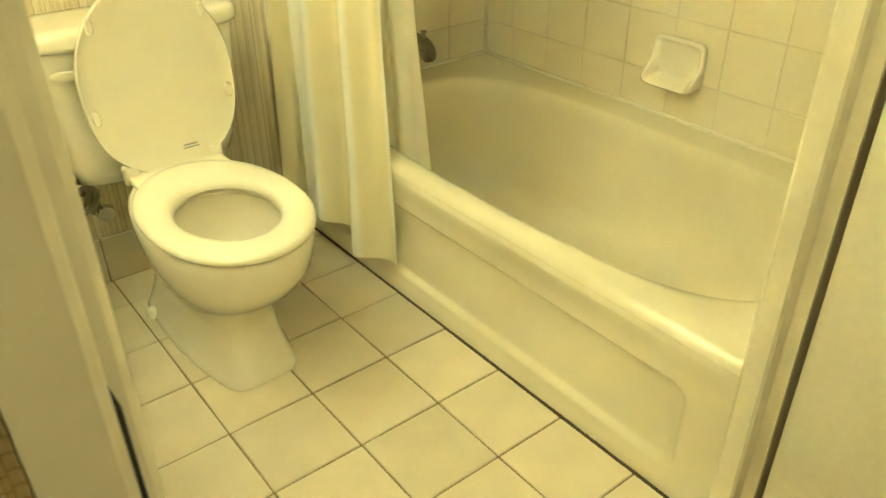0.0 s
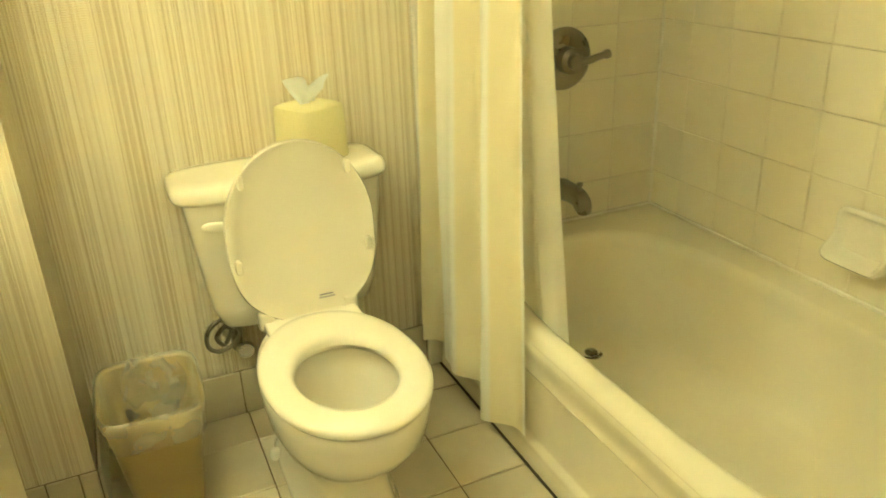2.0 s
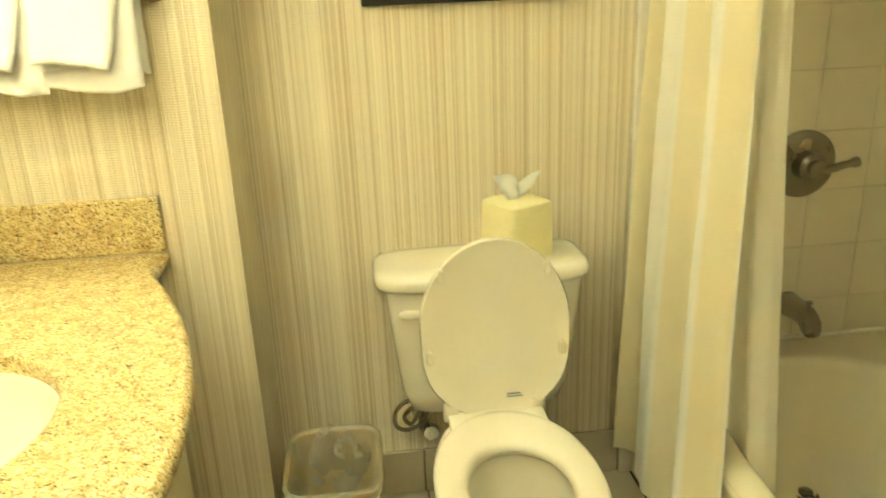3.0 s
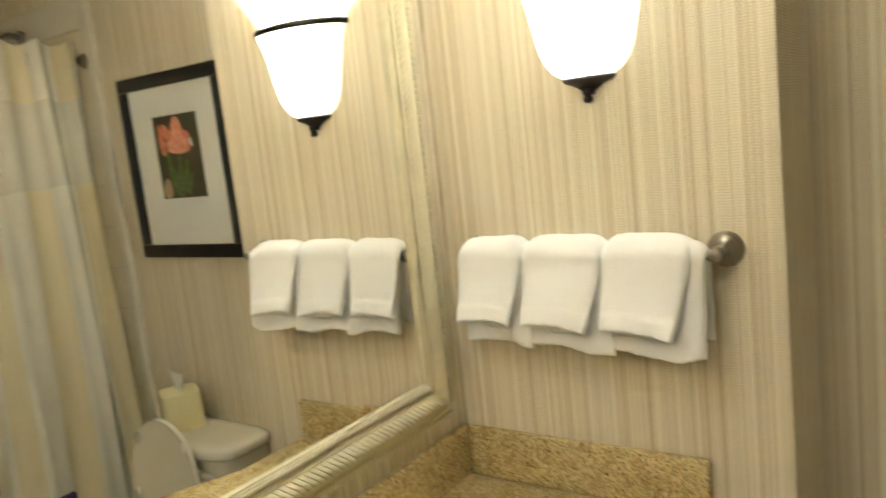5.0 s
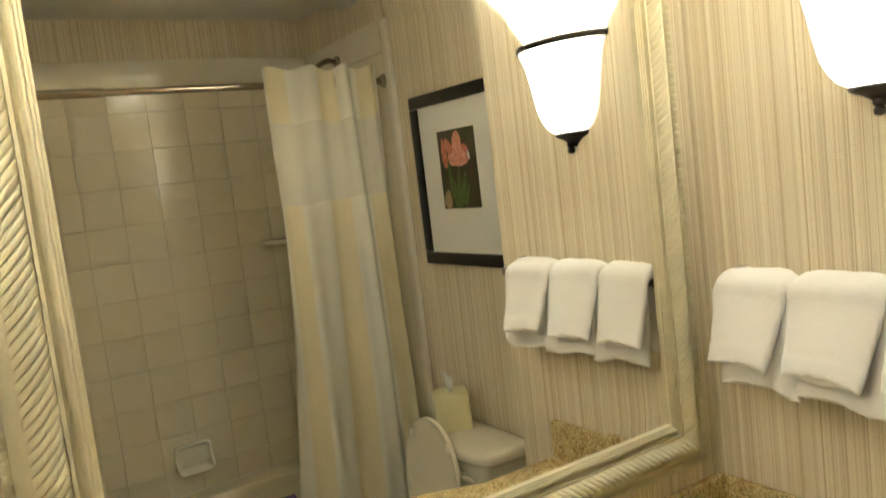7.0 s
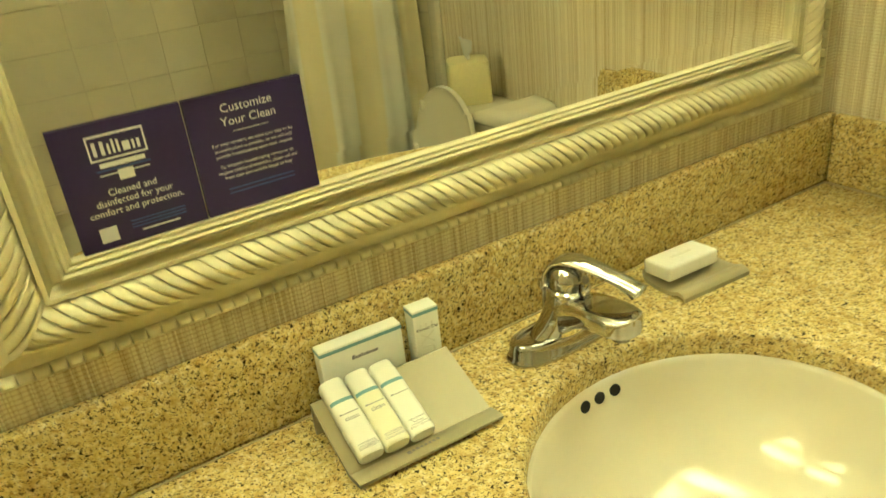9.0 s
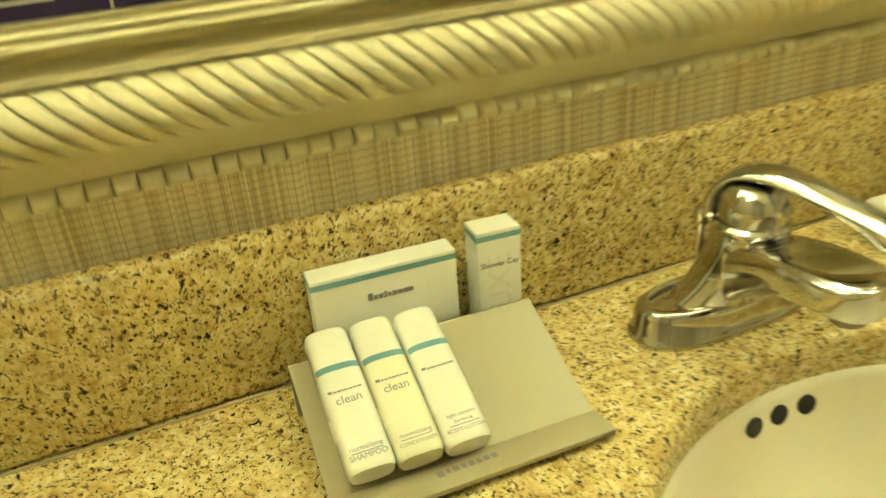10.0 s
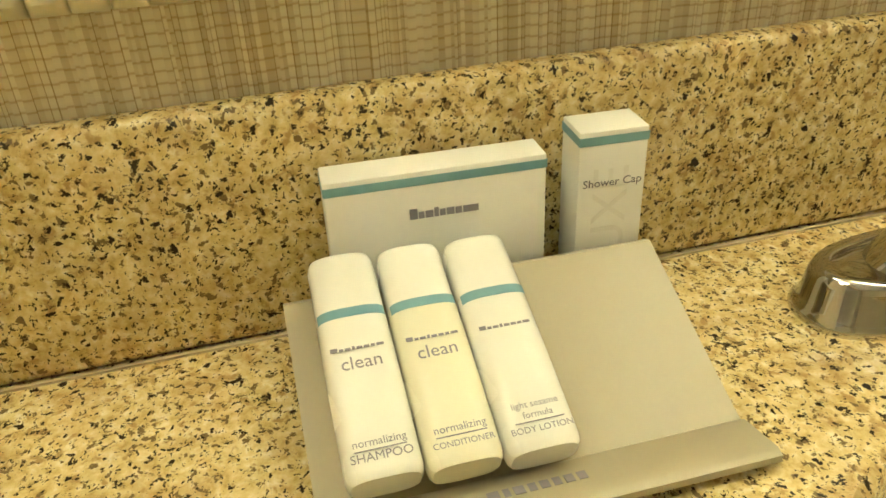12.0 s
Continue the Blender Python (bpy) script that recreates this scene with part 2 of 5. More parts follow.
M = {
    "wallpaper": wallpaper(),
    "granite": granite(),
    "paint": surface("white_ceiling_paint", (0.84, 0.82, 0.77), 0.7, var=0.05, bump=0.15),
    "hall_paint": surface("beige_hall_paint", (0.62, 0.55, 0.42), 0.6, var=0.06),
    "door_paint": surface("cream_door_paint", (0.74, 0.68, 0.52), 0.38, var=0.05, gscale=60, bump=0.05),
    "jamb_paint": surface("cream_frame_paint", (0.72, 0.65, 0.48), 0.35, var=0.06, gscale=60, bump=0.05),
    "floor_tile": surface("beige_floor_tile", (0.63, 0.545, 0.385), 0.38, var=0.07, scale=9, grain=0.05, gscale=300, bump=0.12, piece=0.07, coat=0.1),
    "grout": surface("brown_grout", (0.24, 0.18, 0.105), 0.9, var=0.25, scale=25, bump=0.4),
    "wall_tile": surface("almond_glazed_tile", (0.80, 0.72, 0.54), 0.12, var=0.03, scale=5, grain=0.01, gscale=30, bump=0.06, dist=0.0015, piece=0.02, coat=0.4),
    "tile_grout": surface("tan_tile_grout", (0.70, 0.61, 0.46), 0.85, var=0.2, scale=20),
    "trim": surface("white_bullnose_glaze", (0.80, 0.74, 0.61), 0.14, var=0.03, coat=0.3, bump=0.03),
    "enamel": surface("almond_enamel", (0.78, 0.705, 0.515), 0.13, var=0.05, scale=4, grain=0.012, gscale=25, bump=0.02, coat=0.25),
    "china": surface("bone_vitreous_china", (0.80, 0.735, 0.585), 0.09, var=0.03, scale=5, grain=0.01, gscale=30, bump=0.015, coat=0.5),
    "seat": surface("bone_plastic_seat", (0.80, 0.735, 0.58), 0.22, var=0.03, grain=0.01, bump=0.02),
    "water": surface("bowl_water", (0.60, 0.55, 0.42), 0.02, var=0.02, bump=0.0),
    "chrome": surface("polished_chrome", (0.58, 0.57, 0.55), 0.06, 1.0, var=0.03, bump=0.0),
    "steel": surface("worn_steel_tube", (0.42, 0.37, 0.30), 0.13, 1.0, var=0.06, bump=0.0),
    "nickel": surface("brushed_nickel", (0.29, 0.26, 0.21), 0.28, 1.0, var=0.08, gscale=400, bump=0.08),
    "bronze": surface("dark_bronze", (0.035, 0.028, 0.024), 0.4, 0.4, var=0.2),
    "dark": surface("dark_hole", (0.012, 0.011, 0.010), 0.8, var=0.1),
    "gilt": surface("champagne_gilt", (0.73, 0.66, 0.45), 0.5, 0.12, var=0.09, scale=14, grain=0.05, gscale=240, bump=0.08),
    "black": surface("black_lacquer", (0.014, 0.012, 0.011), 0.3, var=0.2),
    "matboard": surface("ivory_mat_board", (0.80, 0.78, 0.72), 0.85, var=0.03),
    "print": surface("dark_olive_print", (0.075, 0.05, 0.03), 0.5, var=0.5, scale=35, tint=(0.05, 0.07, 0.02)),
    "petal": surface("coral_petal_print", (0.68, 0.24, 0.13), 0.5, var=0.3, scale=60, tint=(0.45, 0.13, 0.07)),
    "petal_pale": surface("pale_coral_petal_print", (0.74, 0.36, 0.24), 0.5, var=0.25, scale=60, tint=(0.60, 0.22, 0.12)),
    "leaf": surface("green_stem_print", (0.13, 0.18, 0.05), 0.5, var=0.4, scale=60),
    "sand": surface("sand_print", (0.50, 0.35, 0.17), 0.5, var=0.2),
    "towel": cloth("white_terry", (0.86, 0.83, 0.80), weave=420.0, relief=0.9),
    "curtain": cloth("striped_curtain_cloth", (0.90, 0.86, 0.74), stripes=(0.84, 0.75, 0.50), through_light=0.28),
    "net": film("curtain_net", (0.89, 0.84, 0.70), 0.8, 0.13, 700.0, 0.12),
    "liner": cloth("white_liner", (0.90, 0.86, 0.74), rough=0.4, through_light=0.35),
    "bag": film("milky_bag", (0.88, 0.83, 0.70), 0.22, 0.70, 14.0, 0.05),
    "bin": surface("tan_plastic", (0.44, 0.33, 0.14), 0.42, var=0.08, gscale=500, bump=0.1),
    "tissue_card": surface("yellow_tissue_cover", (0.80, 0.72, 0.40), 0.45, var=0.04, bump=0.03),
    "tissue": cloth("soft_tissue", (0.88, 0.87, 0.84), through_light=0.3),
    "cabinet": surface("cream_cabinet", (0.62, 0.54, 0.38), 0.4, var=0.1),
    "frost": surface("frosted_glass_ware", (0.42, 0.37, 0.24), 0.33, var=0.0, scale=3, grain=0.015, gscale=900, bump=0.04),
    "bottle": surface("white_bottle_plastic", (0.86, 0.84, 0.76), 0.28, var=0.02, bump=0.02, grain=0.01),
    "bottle_cream": surface("cream_bottle_plastic", (0.85, 0.81, 0.62), 0.28, var=0.02, bump=0.02, grain=0.01),
    "carton": surface("white_carton", (0.86, 0.845, 0.78), 0.45, var=0.02, bump=0.04, grain=0.015),
    "teal": surface("teal_ink", (0.20, 0.37, 0.43), 0.4, var=0.05, bump=0.0),
    "ink": surface("dark_ink", (0.06, 0.05, 0.07), 0.5, var=0.05, bump=0.0),
    "grey_ink": surface("grey_ink", (0.26, 0.24, 0.27), 0.5, var=0.05, bump=0.0),
    "faint_ink": surface("faint_emboss", (0.79, 0.77, 0.70), 0.5, var=0.02, bump=0.0),
    "navy": surface("navy_card", (0.030, 0.016, 0.085), 0.45, var=0.06, bump=0.0),
    "white_ink": surface("white_ink", (0.80, 0.78, 0.75), 0.5, var=0.02, bump=0.0),
    "blue_ink": surface("blue_ink", (0.05, 0.09, 0.28), 0.5, var=0.02, bump=0.0),
    "soap": surface("white_soap_wrap", (0.86, 0.84, 0.78), 0.4, var=0.03, bump=0.05),
    "shade": glowing("opal_glass_lit", (1.0, 0.805, 0.55), 11.0, 0.088),
    "hall_shade": glowing("opal_dome_lit", (1.0, 0.805, 0.55), 17.0),
    "stone_joint": surface("tan_stone_joint", (0.50, 0.41, 0.24), 0.7, var=0.1),
    "caulk": surface("dark_joint", (0.10, 0.075, 0.04), 0.8, var=0.2),
}
mirror_mat, _nt, _b = nodes_of("silvered_mirror")
_b.inputs["Base Color"].default_value = (0.90, 0.90, 0.87, 1)
_b.inputs["Metallic"].default_value = 1.0
_b.inputs["Roughness"].default_value = 0.0
M["mirror"] = mirror_mat


# ---- builders ----
SPACE = {}


def thing(name, at, label, category, group="", kind=""):
    """An Empty at the thing's base; parts built under it are given in the world's metres, or in its own when at is a pose."""
    ob = new(name)
    ob.empty_display_size = 0.05
    if isinstance(at, Matrix):
        ob.matrix_basis = at
        SPACE[ob] = Matrix.Identity(4)
    else:
        ob.location = at
        SPACE[ob] = Matrix.Translation(at).inverted()
    return tagged(ob, label, category, group, kind)


def mesh_from(name, bm, material, smooth):
    me = bpy.data.meshes.new(name)
    bmesh.ops.recalc_face_normals(bm, faces=bm.faces)
    bm.to_mesh(me)
    bm.free()
    me.materials.append(material)
    if smooth:
        me.shade_smooth()
        me.set_sharp_from_angle(angle=radians(smooth))
    return me


def part(name, bm, material, parent, label="", smooth=38):
    bm.transform(SPACE[parent])
    ob = new(name, mesh_from(name, bm, material, smooth))
    ob.parent = parent
    SPACE[ob] = SPACE[parent]
    return tagged(ob, label)


def solo(name, bm, material, label, category, kind="", group="", smooth=38):
    ob = new(name, mesh_from(name, bm, material, smooth))
    SPACE[ob] = Matrix.Identity(4)
    return tagged(ob, label, category, group, kind)


def box(x0, y0, z0, x1, y1, z1, bevel=0.0, seg=2, bm=None):
    own = bmesh.new()
    bmesh.ops.create_cube(own, size=1)
    for v in own.verts:
        v.co = Vector((x0 + (v.co.x + 0.5) * (x1 - x0), y0 + (v.co.y + 0.5) * (y1 - y0), z0 + (v.co.z + 0.5) * (z1 - z0)))
    if bevel:
        bmesh.ops.bevel(own, geom=own.edges[:], offset=bevel, segments=seg, profile=0.5, affect="EDGES")
    if bm is None:
        return own
    return joined(bm, own)


def joined(bm, other):
    me = bpy.data.meshes.new("scrap")
    other.to_mesh(me)
    other.free()
    bm.from_mesh(me)
    bpy.data.meshes.remove(me)
    return bm


def loft(rings, start=True, end=True, close=True, bm=None):
    bm = bm or bmesh.new()
    rows = [[bm.verts.new(p) for p in r] for r in rings]
    n = len(rows[0])
    for a, b in zip(rows, rows[1:]):
        for i in range(n if close else n - 1):
            j = (i + 1) % n
            bm.faces.new((a[i], a[j], b[j], b[i]))
    if start:
        bm.faces.new(rows[0])
    if end:
        bm.faces.new(rows[-1])
    return bm


def superring(cx, cy, z, a, b, p=2.0, n=64):
    out = []
    for i in range(n):
        t = 2 * math.pi * i / n
        c, s = math.cos(t), math.sin(t)
        out.append(Vector((cx + a * math.copysign(abs(c) ** (2 / p), c), cy + b * math.copysign(abs(s) ** (2 / p), s), z)))
    return out


def lathe(profile, centre, axis="z", n=40, span=2 * math.pi, begin=0.0):
    """Turns (radius, along) pairs about an axis through centre."""
    full = abs(span - 2 * math.pi) < 1e-6
    count = n if full else n + 1
    rings = []
    for r, h in profile:
        ring = []
        for i in range(count):
            t = begin + span * i / n
            c, s = r * math.cos(t), r * math.sin(t)
            d = {"z": (c, s, h), "y": (c, h, s), "x": (h, c, s)}[axis]
            ring.append(Vector(centre) + Vector(d))
        rings.append(ring)
    return loft(rings, True, True, full)


def tube(points, radius, n=12, bm=None):
    pts = [Vector(p) for p in points]
    rings = []
    up = Vector((0.3, 0.2, 1)).normalized()
    for i, p in enumerate(pts):
        d = (pts[min(i + 1, len(pts) - 1)] - pts[max(i - 1, 0)]).normalized()
        a = d.cross(up).normalized()
        up = a.cross(d).normalized()
        r = radius(i / (len(pts) - 1)) if callable(radius) else radius
        rings.append([p + r * (math.cos(2 * math.pi * k / n) * a + math.sin(2 * math.pi * k / n) * up) for k in range(n)])
    return loft(rings, bm=bm)


def smooth_curve(points, steps=10):
    """Catmull-Rom through the points."""
    p = [Vector(q) for q in points]
    p = [2 * p[0] - p[1]] + p + [2 * p[-1] - p[-2]]
    out = []
    for i in range(1, len(p) - 2):
        for k in range(steps):
            t = k / steps
            out.append(0.5 * (2 * p[i] + (p[i + 1] - p[i - 1]) * t + (2 * p[i - 1] - 5 * p[i] + 4 * p[i + 1] - p[i + 2]) * t * t + (3 * p[i] - p[i - 1] - 3 * p[i + 1] + p[i + 2]) * t ** 3))
    return out + [p[-2]]


def lettering(body, size, at, material, parent, name="lettering", align="CENTER", widen=1.0):
    cu = bpy.data.curves.new(name, "FONT")
    cu.body, cu.size, cu.align_x, cu.extrude, cu.resolution_u = body, size, align, size * 0.004, 3
    ob = bpy.data.objects.new(name, cu)
    scene.collection.objects.link(ob)
    me = bpy.data.meshes.new_from_object(ob.evaluated_get(bpy.context.evaluated_depsgraph_get()))
    bpy.data.objects.remove(ob)
    bm = bmesh.new()
    bm.from_mesh(me)
    bpy.data.meshes.remove(me)
    bm.transform(at @ Matrix.Diagonal((widen, 1, 1, 1)))
    return part(name, bm, material, parent, smooth=0)


def extruded(outline, z0, z1, bevel=0.0, seg=3):
    bm = bmesh.new()
    f = bm.faces.new([bm.verts.new((x, y, z0)) for x, y in outline])
    r = bmesh.ops.extrude_face_region(bm, geom=[f])
    for v in r["geom"]:
        if isinstance(v, bmesh.types.BMVert):
            v.co.z = z1
    if bevel:
        e = [e for e in bm.edges if abs(e.verts[0].co.z - e.verts[1].co.z) < 1e-6]
        bmesh.ops.bevel(bm, geom=e, offset=bevel, segments=seg, profile=0.5, affect="EDGES")
    return bm


# ---- structure ----
def slab(name, x0, y0, z0, x1, y1, z1, material, label, category):
    return solo(name, box(x0, y0, z0, x1, y1, z1), material, label, category, "structure", smooth=0)


slab("wall_vanity", VAN_X - 0.1, -1.5, 0, VAN_X, TOW_Y, CEIL, M["wallpaper"], "wall with cream striped woven string wallpaper above the vanity", "wall")
slab("wall_towel", VAN_X - 0.1, TOW_Y, 0, CORNER_X, BACK_Y + 0.1, CEIL, M["wallpaper"], "projecting wall with cream striped string wallpaper beside the vanity", "wall")
slab("wall_back", CORNER_X, BACK_Y, 0, 1.05, BACK_Y + 0.1, CEIL, M["wallpaper"], "wall with cream striped string wallpaper behind the toilet", "wall")
wall_tap = slab("wall_tap", 1.05, TILE_Y + 0.0022, 0, TUB_X + 0.1, BACK_Y + 0.1, 2.27, M["tile_grout"], "tiled end wall of the bath with almond glazed tiles", "wall")
slab("wall_tap_upper", 1.05, TILE_Y + 0.008, 2.27, TUB_X + 0.1, BACK_Y + 0.1, CEIL, M["wallpaper"], "papered strip of wall above the bath tiles", "wall")
wall_tub = slab("wall_tub", TUB_X + 0.0022, DOOR_Y - 0.1, 0, TUB_X + 0.1, TILE_Y + 0.0022, 2.27, M["tile_grout"], "long wall of the bath with almond glazed tiles", "wall")
slab("wall_tub_upper", TUB_X + 0.008, DOOR_Y - 0.1, 2.27, TUB_X + 0.1, TILE_Y + 0.008, CEIL, M["wallpaper"], "papered strip of wall above the long tiled wall", "wall")
slab("wall_door_left", VAN_X, LEFT_HALL, 0, 0.096, LEFT_Y, CEIL, M["wallpaper"], "papered wall beside the bathroom door", "wall")
slab("wall_door_right", 1.070, 0.430, 0, TUB_X + 0.006, DOOR_Y, CEIL, M["trim"], "near end wall of the bath alcove", "wall")
slab("wall_door_head", 0.096, LEFT_HALL, 2.09, 1.070, DOOR_Y, CEIL, M["wallpaper"], "wall above the bathroom door opening", "wall")
slab("ceiling", VAN_X - 0.1, -1.6, CEIL, TUB_X + 0.1, BACK_Y + 0.1, CEIL + 0.1, M["paint"], "plain white painted ceiling", "ceiling")
slab("hall_wall_back", VAN_X, -1.6, 0, TUB_X + 0.1, -1.5, CEIL, M["hall_paint"], "plain beige wall of the hall", "wall")
slab("hall_wall_side", TUB_X + 0.006, -1.5, 0, TUB_X + 0.1, DOOR_Y - 0.1, CEIL, M["hall_paint"], "plain beige side wall of the hall", "wall")
floor = slab("floor", VAN_X - 0.1, -1.6, -0.1, TUB_X + 0.1, BACK_Y + 0.1, -0.004, M["grout"], "floor of square beige ceramic tiles with dark grout", "floor")


def post(name, outline, label):
    return solo(name, extruded(outline, 0, 2.06), M["jamb_paint"], label, "door frame", "structure", smooth=30)


# the posts have a rebate for the door on their hall side and a stop behind it
frame_left = post("door_frame_left", [(0.0965, 0.184), (0.1145, 0.184), (0.1175, 0.187), (0.1195, 0.200), (0.1205, 0.231), (0.1285, 0.233), (0.132, 0.237), (0.132, 0.338), (0.126, 0.345), (0.050, 0.345), (0.050, 0.3352), (0.0963, 0.3352)], "cream painted door frame post with a metal strike plate")
post("door_frame_right", [(1.069, 0.411), (1.062, 0.411), (1.061, 0.432), (1.040, 0.435), (1.036, 0.439), (1.035, 0.470), (1.040, 0.476), (1.066, 0.476), (1.0698, 0.4652)], "cream painted door frame post on the hinge side")
slab("door_frame_head", 0.05, LEFT_HALL - 0.014, 2.06, 1.12, DOOR_Y + 0.008, 2.09, M["jamb_paint"], "cream painted head of the door frame", "door frame")
part("strike_plate", box(0.117, 0.2055, 0.82, 0.1222, 0.2265, 1.047, 0.001), M["dark"], frame_left, "dark metal strike plate")
door = thing("door_1", (1.09, 0.36, 0), "cream painted flat bathroom door standing open", "door", kind="structure")
part("leaf", box(1.073, -0.50, 0.012, 1.113, 0.4025, 2.045, 0.003), M["door_paint"], door)

# pale threshold of the hall carpet side
slab("hall_floor", VAN_X, -1.5, -0.004, TUB_X, 0.19, 0.003, M["hall_paint"], "plain beige hall floor", "floor")

# ceiling light of the hall, behind the door
hall_lamp = thing("ceiling_lamp", (0.60, -0.60, CEIL), "round opal glass ceiling lamp lit in the hall", "ceiling lamp")
part("base", lathe([(0.0, 0.0), (0.15, 0.0), (0.15, -0.02), (0.142, -0.026), (0.0, -0.026)], (0.60, -0.60, CEIL), n=40), M["bronze"], hall_lamp)
part("dome", lathe([(0.138, -0.024), (0.136, -0.045), (0.118, -0.075), (0.085, -0.098), (0.045, -0.110), (0.0, -0.113)], (0.60, -0.60, CEIL), n=40), M["hall_shade"], hall_lamp, "lit opal glass dome")

# ---- bathtub ----
tub = thing("bathtub", (1.44, 1.23, 0), "almond enamelled alcove bathtub with a panelled apron", "bathtub")


def tub_ring(cx, cy, z, a, b, p, n=120):
    return superring(cx, cy, z, a, b, p, n)


def tub_shell():
    n = 120
    cx, cy = 1.412, 1.208
    outer = []
    hx0, hx1, hy0, hy1 = APRON_X - 0.012, TUB_X, DOOR_Y + 0.002, TILE_Y
    inner = tub_ring(cx, cy, 0.385, 0.310, 0.680, 3.2, n)
    for v in inner:
        dx, dy = v.x - cx, v.y - cy
        s = min((hx1 - cx) / dx if dx > 1e-9 else 1e9, (hx0 - cx) / dx if dx < -1e-9 else 1e9, (hy1 - cy) / dy if dy > 1e-9 else 1e9, (hy0 - cy) / dy if dy < -1e-9 else 1e9)
        outer.append(Vector((cx + dx * s, cy + dy * s, 0.385)))
    def ease(k, drop):
        return [Vector((o.x + (i.x - o.x) * k, o.y + (i.y - o.y) * k, 0.385 - drop)) for o, i in zip(outer, inner)]
    front = lambda o: o.x < APRON_X - 0.010
    def brow(step, z, flat):
        return [Vector((o.x + step, o.y, z)) if front(o) else Vector((o.x, o.y, flat)) for o in outer]
    rings = [brow(0.0, 0.345, 0.3825), brow(0.001, 0.356, 0.383), brow(0.005, 0.368, 0.3835), brow(0.012, 0.377, 0.384), brow(0.020, 0.3825, 0.3845), ease(0.62, 0.0), ease(0.9, 0.001)]
    rings += [tub_ring(cx, cy, 0.383, 0.306, 0.675, 3.2), tub_ring(cx, cy, 0.374, 0.298, 0.664, 3.2), tub_ring(cx + 0.004, cy + 0.004, 0.345, 0.289, 0.652, 3.2), tub_ring(cx + 0.012, cy + 0.02, 0.25, 0.272, 0.622, 3.3),
              tub_ring(cx + 0.02, cy + 0.045, 0.15, 0.252, 0.58, 3.3), tub_ring(cx + 0.024, cy + 0.06, 0.095, 0.234, 0.54, 3.2), tub_ring(cx + 0.026, cy + 0.068, 0.068, 0.206, 0.50, 3.0),
              tub_ring(cx + 0.026, cy + 0.07, 0.058, 0.160, 0.43, 2.8), tub_ring(cx + 0.026, cy + 0.08, 0.055, 0.08, 0.25, 2.4)]
    return loft(rings, False, True)


part("basin", tub_shell(), M["enamel"], tub, smooth=60)


def apron():
    """Front skirt with a long sunk panel that has rounded ends."""
    bm = bmesh.new()
    ys = np.linspace(DOOR_Y + 0.002, TILE_Y, 170)
    zs = np.concatenate([np.linspace(0.0, 0.34, 60), [0.352, 0.362]])
    y0, y1, z0, z1, r = 0.578, 1.90, 0.066, 0.258, 0.030
    grid = []
    for z in zs:
        row = []
        for y in ys:
            qx, qz = max(y0 + r - y, y - y1 + r, 0), max(z0 + r - z, z - z1 + r, 0)
            inside = r - math.hypot(qx, qz) if (qx or qz) else r + min(y - y0 - r, y1 - r - y, z - z0 - r, z1 - r - z)
            t = max(0.0, min(1.0, inside / 0.011 + 0.5))
            x = APRON_X + 0.016 * t * t * (3 - 2 * t)
            lip = max(0.0, min(1.0, (z - 0.285) / 0.06))
            x -= 0.010 * lip * lip * (3 - 2 * lip)
            toe = max(0.0, min(1.0, (0.05 - z) / 0.03))
            x -= 0.004 * toe
            row.append(bm.verts.new((x, y, z)))
        grid.append(row)
    for a, b in zip(grid, grid[1:]):
        for i in range(len(ys) - 1):
            bm.faces.new((a[i], a[i + 1], b[i + 1], b[i]))
    return bm


part("apron", apron(), M["enamel"], tub, smooth=80)
part("drain", lathe([(0.0, 0.0), (0.03, 0.0), (0.034, 0.004), (0.03, 0.006), (0.02, 0.004), (0.018, 0.012), (0.0, 0.013)], (1.44, 1.74, 0.056)), M["nickel"], tub, "dark metal drain")
part("overflow_plate", lathe([(0.0, 0.03), (0.04, 0.03), (0.042, 0.022), (0.038, 0.012), (0.0, 0.008)], (1.455, 1.868, 0.305), "y"), M["nickel"], tub, "round metal overflow plate")
slab("floor_joint", APRON_X - 0.009, DOOR_Y, -0.004, APRON_X - 0.001, TILE_Y, 0.0015, M["caulk"], "dark joint along the foot of the bath", "joint")

# ---- taps on the tiled wall ----
valve = thing("shower_valve", (1.475, TILE_Y, 0.885), "round brushed nickel shower valve with a lever handle", "shower valve")
part("escutcheon", lathe([(0.0, 0.0), (0.088, 0.0), (0.088, -0.006), (0.080, -0.013), (0.066, -0.014), (0.058, -0.018), (0.0, -0.018)], (1.475, TILE_Y, 0.885), "y"), M["nickel"], valve)
part("hub", lathe([(0.0, -0.015), (0.038, -0.015), (0.036, -0.05), (0.03, -0.055), (0.022, -0.058), (0.022, -0.075), (0.0, -0.078)], (1.475, TILE_Y, 0.885), "y"), M["nickel"], valve)
part("lever", tube(smooth_curve([(1.475, TILE_Y - 0.066, 0.885), (1.51, TILE_Y - 0.068, 0.884), (1.55, TILE_Y - 0.066, 0.892), (1.585, TILE_Y - 0.064, 0.897)], 6), lambda t: 0.012 - 0.003 * t + 0.004 * (t > 0.85)), M["nickel"], valve)
spout = thing("tub_spout", (1.475, TILE_Y, 0.497), "brushed nickel bath spout", "tap")


